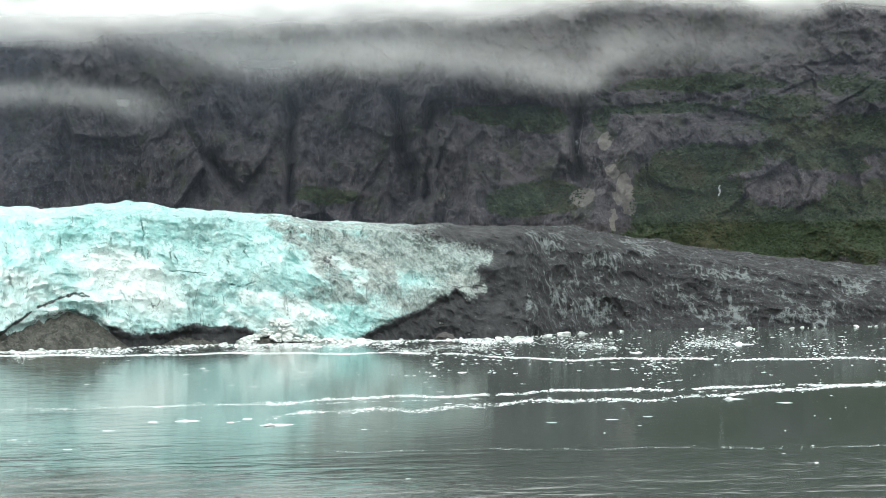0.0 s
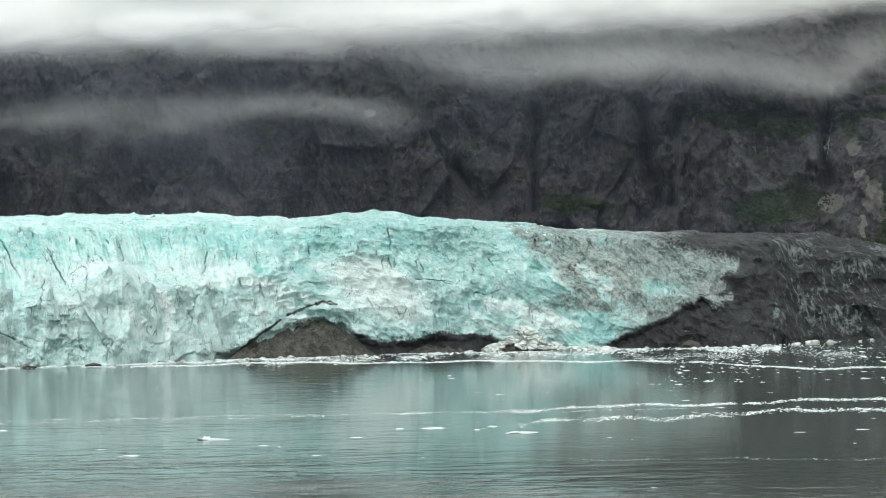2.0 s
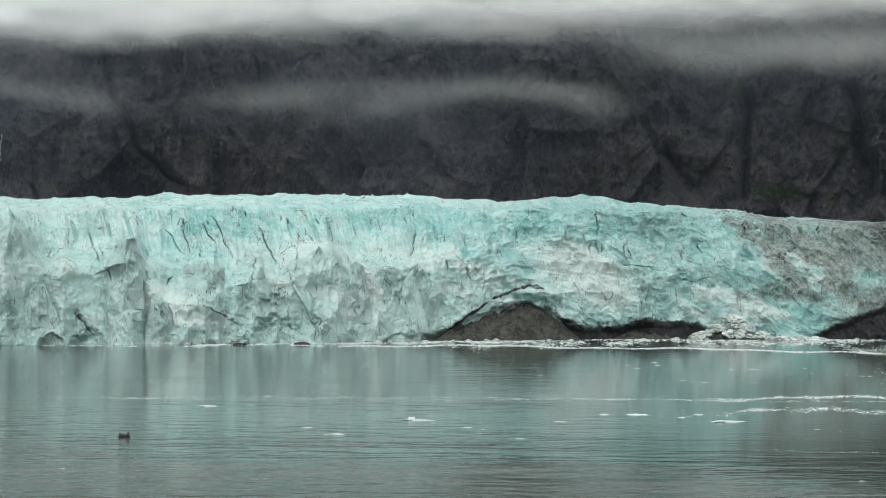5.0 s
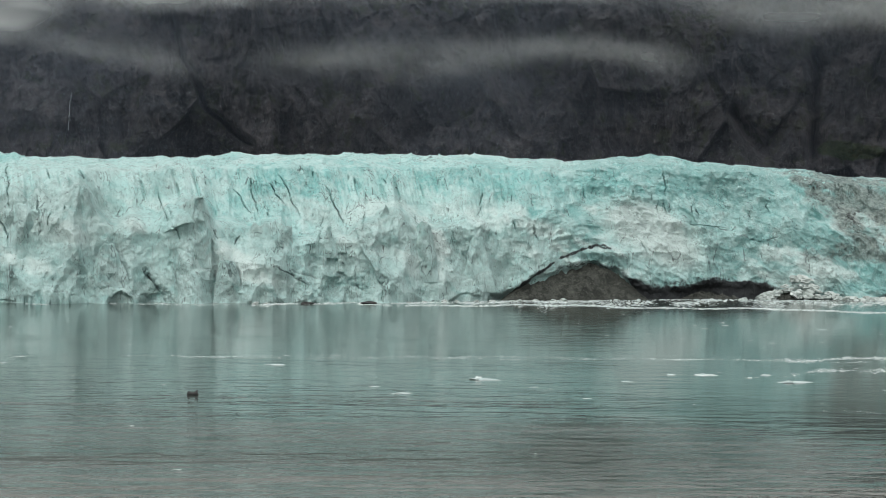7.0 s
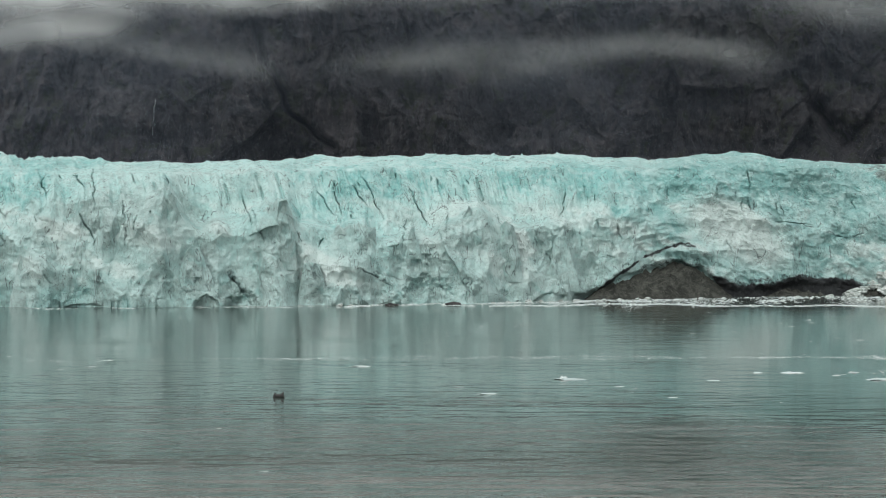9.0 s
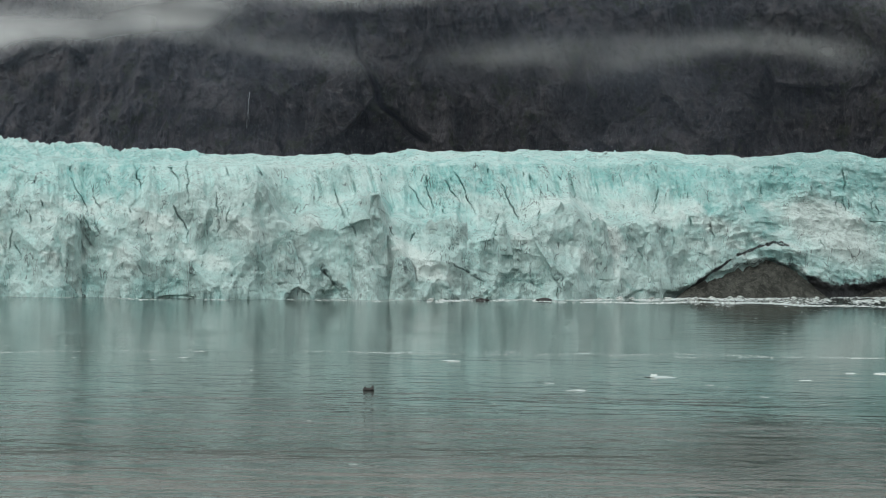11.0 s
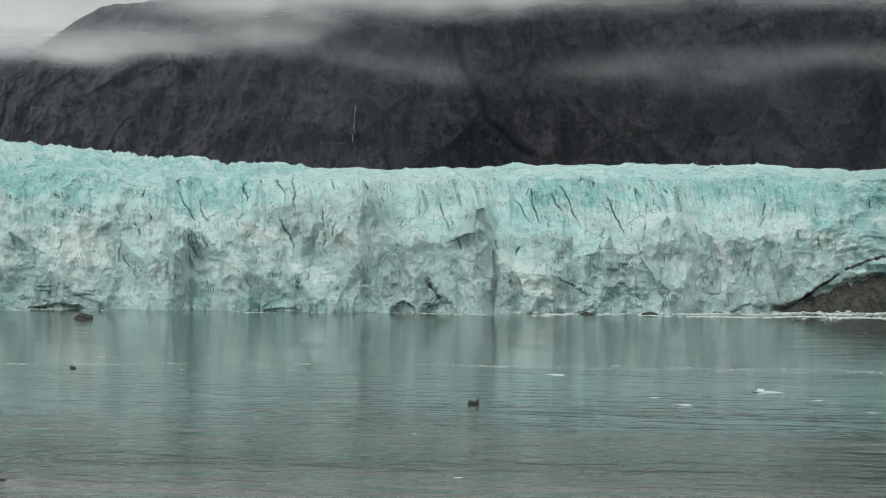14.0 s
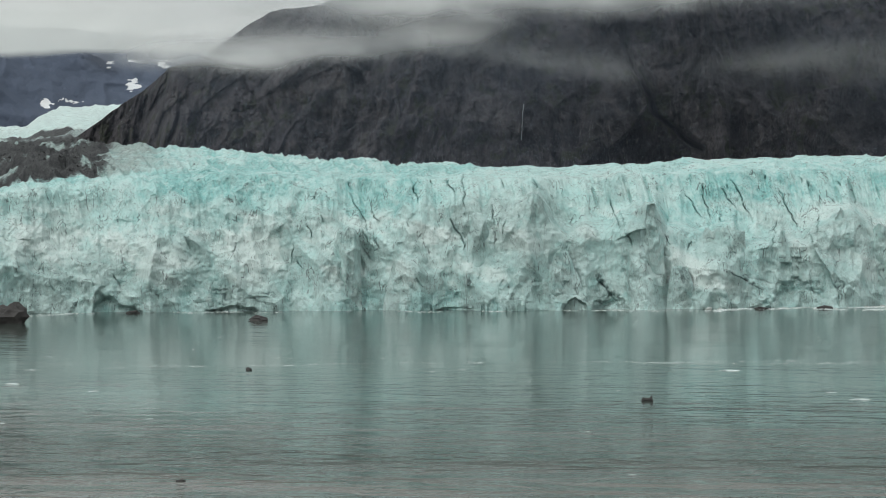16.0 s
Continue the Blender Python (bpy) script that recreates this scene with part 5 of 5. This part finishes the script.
def outcrop(profile, front, deep, seed, label):
    """A hump of bedrock: its skyline along bearings, rising from the water at the front to a ridge inside the cave."""
    a, y = np.meshgrid(np.linspace(profile[0][0], profile[-1][0], 150), np.linspace(0, 1.25, 60))
    s = np.radians(a) * 890
    h = soft_along(profile, a, 0.25)
    rise = np.clip(np.sin(np.pi * 0.5 * np.minimum(y, 1)), 0, 1) ** 0.75
    z = -0.8 + (h + 0.8) * rise
    z = z + np.minimum(y * 4, 1) * np.clip(h / 5, 0.1, 1) * (2.0 * facets(s / 4.2, y * 4, z / 3.4, seed) + 2.2 * (ridged(s / 5, y * 3, z / 3.4, 4, seed + 20) - 0.4) + 0.5 * facets(s / 1.2, y * 12, z / 1.2, seed + 9))
    r = along(SHORE, a) + front + deep * y + 1.5 * (fbm(s / 4, y * 3, 0 * s, 3, seed + 30) - 0.5)
    return thing("bedrock_outcrop", label, "rock", "rocks at the ice foot", "", grid_mesh("bedrock", polar(a, r, z), None, False), OUTCROP)


outcrop([(0.9, -1), (1.5, 4.0), (2.1, 8.6), (3.0, 12.0), (3.6, 14.8), (3.95, 13.6), (4.5, 8.0), (4.9, 3.0), (5.3, -1)], -3, 10, 5, "brown-grey bedrock hump bared under an ice arch")
outcrop([(5.8, -1), (6.3, 2.0), (6.9, 3.4), (7.5, 2.4), (8.1, -1)], 2, 8, 6, "low grey bedrock ledge under the ice")
outcrop([(8.2, -1), (8.7, 3.6), (9.2, 3.0), (9.8, 2.0), (10.4, -1)], -8, 9, 7, "dark wet bedrock knob at the waterline")


# ================= floating ice =================
def at_sea(az, r, z=0.0, turn=0.0, scale=1.0):
    place = Vector(polar(np.float64(az), np.float64(r), np.float64(z)))
    return Matrix.Translation(place) @ pose(0, 0, 0, 0, 0, turn) @ Matrix.Diagonal((scale, scale, scale, 1))


def worn(seed, size, name):
    """A piece of ice rounded by melting."""
    bm = bmesh.new()
    for v in bmesh.ops.create_icosphere(bm, subdivisions=2, radius=1.0)["verts"]:
        n = noise.noise(v.co * 1.9 + Vector((seed * 3.7, 5.1, 0)))
        v.co = v.co * (1 + 0.55 * n)
        v.co = Vector((v.co.x * size[0], v.co.y * size[1], v.co.z * size[2]))
    me = bpy.data.meshes.new(name)
    bm.to_mesh(me)
    bm.free()
    me.materials.append(FLOE)
    return me


def block_mesh(seed):
    """A broken ice block with flat faces."""
    me = lump(seed, (1.25, 0.85, 0.6), 0.75, 1, 2)
    me.materials.append(BLOCK)
    return me


BLOCK = block_material()
SLABS = [worn(k, (1.0, 0.5, 0.07), "slab") for k in range(8)]
HUMPS = [worn(20 + k, (0.40, 0.3, 0.20), "hump") for k in range(8)]
BLOCKS = [block_mesh(40 + k) for k in range(6)]
rng = random.Random(7)


def floe(az, r, width, humped=False, label="small white ice floe drifting on the water"):
    ob = new("ice_floe", rng.choice(SLABS))
    ob.matrix_world = at_sea(az, r, 0.0, rng.uniform(-25, 25) - az, width / 2)
    for k in range(rng.choice((1, 1, 2)) if humped else 0):
        hump = new("hump", rng.choice(HUMPS))
        hump.parent = ob
        hump.location = (rng.uniform(-0.55, 0.55), rng.uniform(-0.1, 0.1), 0.02)
        hump.scale = (rng.uniform(0.6, 1.2), 1.0, rng.uniform(0.5, 1.1))
    return tagged(ob, label, "ice floe", "drifting ice floes")


# the larger floes: bearing, distance, width
LARGE = [(9.3, 426, 7.0), (22.4, 853, 9.5), (18.7, 433, 2.8), (17.0, 425, 2.2), (23.5, 486, 4.0), (14.5, 634, 3.5), (20.9, 875, 3.5), (19.4, 773, 4.5), (2.0, 402, 2.0), (4.6, 419, 2.6),
         (6.8, 442, 5.0), (18.8, 648, 3.0), (19.7, 441, 2.0), (22.1, 499, 5.0), (-2.5, 400, 2.4), (-1.7, 384, 4.2), (0.6, 420, 6.5), (4.7, 419, 1.8), (-5.3, 460, 4.5), (3.5, 377, 2.0),
         (10.0, 649, 3.5), (-23.1, 417, 2.2), (-24.3, 536, 3.0), (-18.0, 516, 2.0), (-12.8, 467, 2.2), (-15.8, 468, 1.2), (-5.2, 460, 3.5), (-8.0, 265, 1.2), (-25.3, 442, 3.5), (26.0, 560, 4.0)]
for k, (a, r, w) in enumerate(LARGE):
    floe(a, r, w, w > 4.6 or (r > 550 and k % 2), "low white ice floe with a melted hump on the water" if w > 4 else "small white ice floe drifting on the water")
LINE_1 = [(1, 485), (3.7, 488), (9.4, 501), (14.2, 520), (19.0, 539), (26.3, 564), (30, 580)]
LINE_2 = [(6.3, 439), (12.6, 469), (15.8, 485), (22.1, 514), (26.3, 578), (30, 600)]
for k in range(70):
    a = 27 - 22 * rng.random() ** 1.6
    floe(a, along(rng.choice((LINE_1, LINE_2)), a) + rng.gauss(0, 9), rng.uniform(0.8, 2.4), rng.random() < 0.5)
for k in range(70):
    a = rng.uniform(14.5, 27.5)
    floe(a, rng.uniform(690, along(SHORE, a) - 14), 0.9 + 2.4 * rng.random() ** 2, rng.random() < 0.7)
for k in range(36):
    floe(rng.uniform(4, 27), rng.uniform(560, 700), rng.uniform(0.9, 2.4), rng.random() < 0.5)
for k in range(40):
    floe(rng.uniform(-26, 12), rng.uniform(350, 760), rng.uniform(0.5, 1.5))


def ice_block(az, r, z, size):
    ob = new("ice_block", rng.choice(BLOCKS))
    ob.matrix_world = at_sea(az, r, z, rng.uniform(0, 360), size)
    return tagged(ob, "fallen white ice block at the foot of the cliff", "ice block", "fallen ice blocks")


for k in range(80):
    a = rng.uniform(8.3, 11.9)
    out = rng.uniform(0, 12)
    ice_block(a, along(SHORE, a) - 9 + 0.6 * out, max(0.1, out * 0.9 * math.exp(-((a - 9.4) / 0.7) ** 2)), rng.uniform(0.7, 2.2))
for k in range(42):
    a = rng.uniform(12.5, 27)
    ice_block(a, along(SHORE, a) - rng.uniform(2, 22), 0.1, (0.35 + 1.2 * rng.random() ** 2) * (1.4 if 15 < a < 17.5 else 1))
for k in range(22):
    a = rng.uniform(-6, 8)
    ice_block(a, along(SHORE, a) - rng.uniform(5, 14), 0.05, rng.uniform(0.5, 1.3))


def brash(name, label, places):
    """Countless small bits of ice, in one mesh: places are rows of bearing, distance, size."""
    gen = np.random.default_rng(3)
    count = len(places)
    base = np.array([(1, 0, 0), (0.3, 0.9, 0), (-0.8, 0.6, 0), (-0.8, -0.6, 0), (0.3, -0.9, 0), (0, 0, 1.0)])
    faces = np.array([(0, 1, 5), (1, 2, 5), (2, 3, 5), (3, 4, 5), (4, 0, 5), (0, 2, 1)])
    v = base[None] * gen.uniform(0.55, 1.35, (count, 6, 1)) + gen.normal(0, 0.12, (count, 6, 3))
    v[:, :, 2] = np.where(np.arange(6)[None] == 5, gen.uniform(0.10, 0.5, (count, 1)), -0.06)
    v[:, :, 0] *= gen.uniform(1.0, 2.2, (count, 1))
    v = v * places[:, 2][:, None, None] + polar(places[:, 0], places[:, 1], 0 * places[:, 0])[:, None, :]
    f = (faces[None] + 6 * np.arange(count)[:, None, None]).reshape(-1, 3)
    return thing(name, label, "brash ice", "", "stuff", raw_mesh(name, v.reshape(-1, 3), f), BRASH)


def drift(count, a_lo, a_hi, line, wide, size, seed, lean=1.0, gaps=0.60):
    gen = np.random.default_rng(seed)
    a = a_lo + (a_hi - a_lo) * gen.random(count) ** lean
    r = along(line, a) + gen.normal(0, 1, count) * wide + wide * (1.6 * np.sin(a * 1.1 + seed) + np.sin(a * 2.9 + 2 * seed))
    keep = fbm(a * 1.6, 0 * a + seed, 0 * a, 4, seed, 0.65) + 0.3 * gen.random(count) > gaps
    return np.stack([a, r, size * gen.uniform(0.4, 1.5, count)], 1)[keep]


shore_line = [(a, r - 9) for a, r in SHORE]
LINE_0 = [(-10, 780), (1.7, 812), (12.6, 795), (17.4, 722), (26.3, 717), (30, 717)]
LINE_3 = [(9, 361), (20.5, 364), (30, 372)]
LINE_9 = [(-26, 487), (-2.7, 491), (9.2, 494), (14, 500)]
bits = [drift(6000, 29, 9, LINE_1, 3.0, 0.22, 1, 1.5, 0.54), drift(1500, 12, -8, LINE_1, 1.2, 0.13, 3), drift(3800, 29, 9, LINE_2, 3.5, 0.22, 2, 1.4, 0.54), drift(700, 10, 27, LINE_3, 1.0, 0.10, 4),
        drift(7500, 29, -3, LINE_0, 4.0, 0.32, 5, 1.1, 0.52), drift(2600, -25, 14, LINE_9, 1.2, 0.14, 6), drift(2200, 28, 13, [(13, 840), (28, 860)], 65, 0.38, 8),
        drift(600, -25, 28, [(-25, 600), (28, 600)], 90, 0.22, 9)]
brash("brash_ice", "scattered lines of small white brash ice on the water", np.concatenate(bits))
brash("shore_brash", "white brash ice packed along the foot of the glacier", np.concatenate([
    drift(3000, -7, 2, shore_line, 6, 0.32, 11), drift(2600, 1, 17.5, [(a, r - 12) for a, r in SHORE], 6, 0.34, 14), drift(4200, 16.5, 2, [(a, r - 34) for a, r in SHORE], 16, 0.40, 12, 1.4), drift(1400, -26, -7, shore_line, 4.0, 0.3, 13),
    drift(9000, 0, 22, [(0, 838), (9, 868), (16, 850), (22, 850)], 20, 0.22, 15)]))


# ================= dark boulders in the shallows =================
def boulder(az, r, size, z, seed):
    me = lump(seed, size, 0.4, 1, 3)
    ob = thing("boulder", "dark wet boulder standing in the shallow water", "rock", "dark boulders", "", me, DARK_ROCK)
    ob.matrix_world = at_sea(az, r, z, -az)
    return ob


for k, (a, r, size, z) in enumerate([(-25.45, 738, (7.0, 4, 5.0), 2.6), (-18.5, 733, (3.0, 1.8, 1.5), 0.2), (-18.8, 473, (0.7, 0.5, 0.4), 0.1), (-20.7, 263, (0.5, 0.35, 0.2), 0.05),
                                     (-2.7, 812, (3.0, 1.5, 0.9), 0.1), (-4.4, 806, (2.2, 1.4, 0.8), 0.1), (14.0, 938, (4.0, 2.5, 2.6), 0.5), (-22.0, 815, (2.6, 1.5, 1.0), 0.1)]):
    boulder(a, r, size, z, 60 + k)


# ================= driftwood =================
def driftwood(az, r):
    """A waterlogged stump: a low trunk with two short stubs standing out of the water."""
    ob = thing("driftwood", "dark waterlogged driftwood stump with two stubs, floating", "driftwood")
    gen = random.Random(91)

    def limb(name, points, radii):
        bm = bmesh.new()
        rings = []
        for p, rad in zip(points, radii):
            ring = []
            for k in range(9):
                c, d = math.cos(k * math.tau / 9) * rad * gen.uniform(0.8, 1.2), math.sin(k * math.tau / 9) * rad * gen.uniform(0.8, 1.2)
                off = (0.25 * gen.uniform(-1, 1) * rad, c, d) if name == "trunk" else (c, d, 0.2 * gen.uniform(-1, 1) * rad)
                ring.append(bm.verts.new(Vector(p) + Vector(off)))
            rings.append(ring)
        for lo, hi in zip(rings, rings[1:]):
            for k in range(9):
                bm.faces.new((lo[k], lo[(k + 1) % 9], hi[(k + 1) % 9], hi[k]))
        bm.faces.new(rings[0][::-1])
        bm.faces.new(rings[-1])
        bmesh.ops.recalc_face_normals(bm, faces=bm.faces)
        me = bpy.data.meshes.new(name)
        bm.to_mesh(me)
        bm.free()
        return part(name, me, DARK_ROCK, ob)

    limb("trunk", [(-1.0, 0, 0.08), (-0.5, 0.05, 0.26), (0.2, 0, 0.24), (0.8, -0.05, 0.26), (1.1, 0, 0.10)], [0.18, 0.30, 0.26, 0.32, 0.16])
    limb("stub", [(0.6, 0, 0.1), (0.68, 0, 0.5), (0.82, 0, 0.85), (0.95, 0, 0.95)], [0.34, 0.28, 0.22, 0.08])
    limb("stub", [(-0.7, 0, 0.1), (-0.72, 0, 0.4), (-0.62, 0, 0.72), (-0.5, 0, 0.8)], [0.24, 0.20, 0.16, 0.06])
    ob.matrix_world = at_sea(az, r, 0.0, -az)
    return ob


driftwood(-7.6, 379)
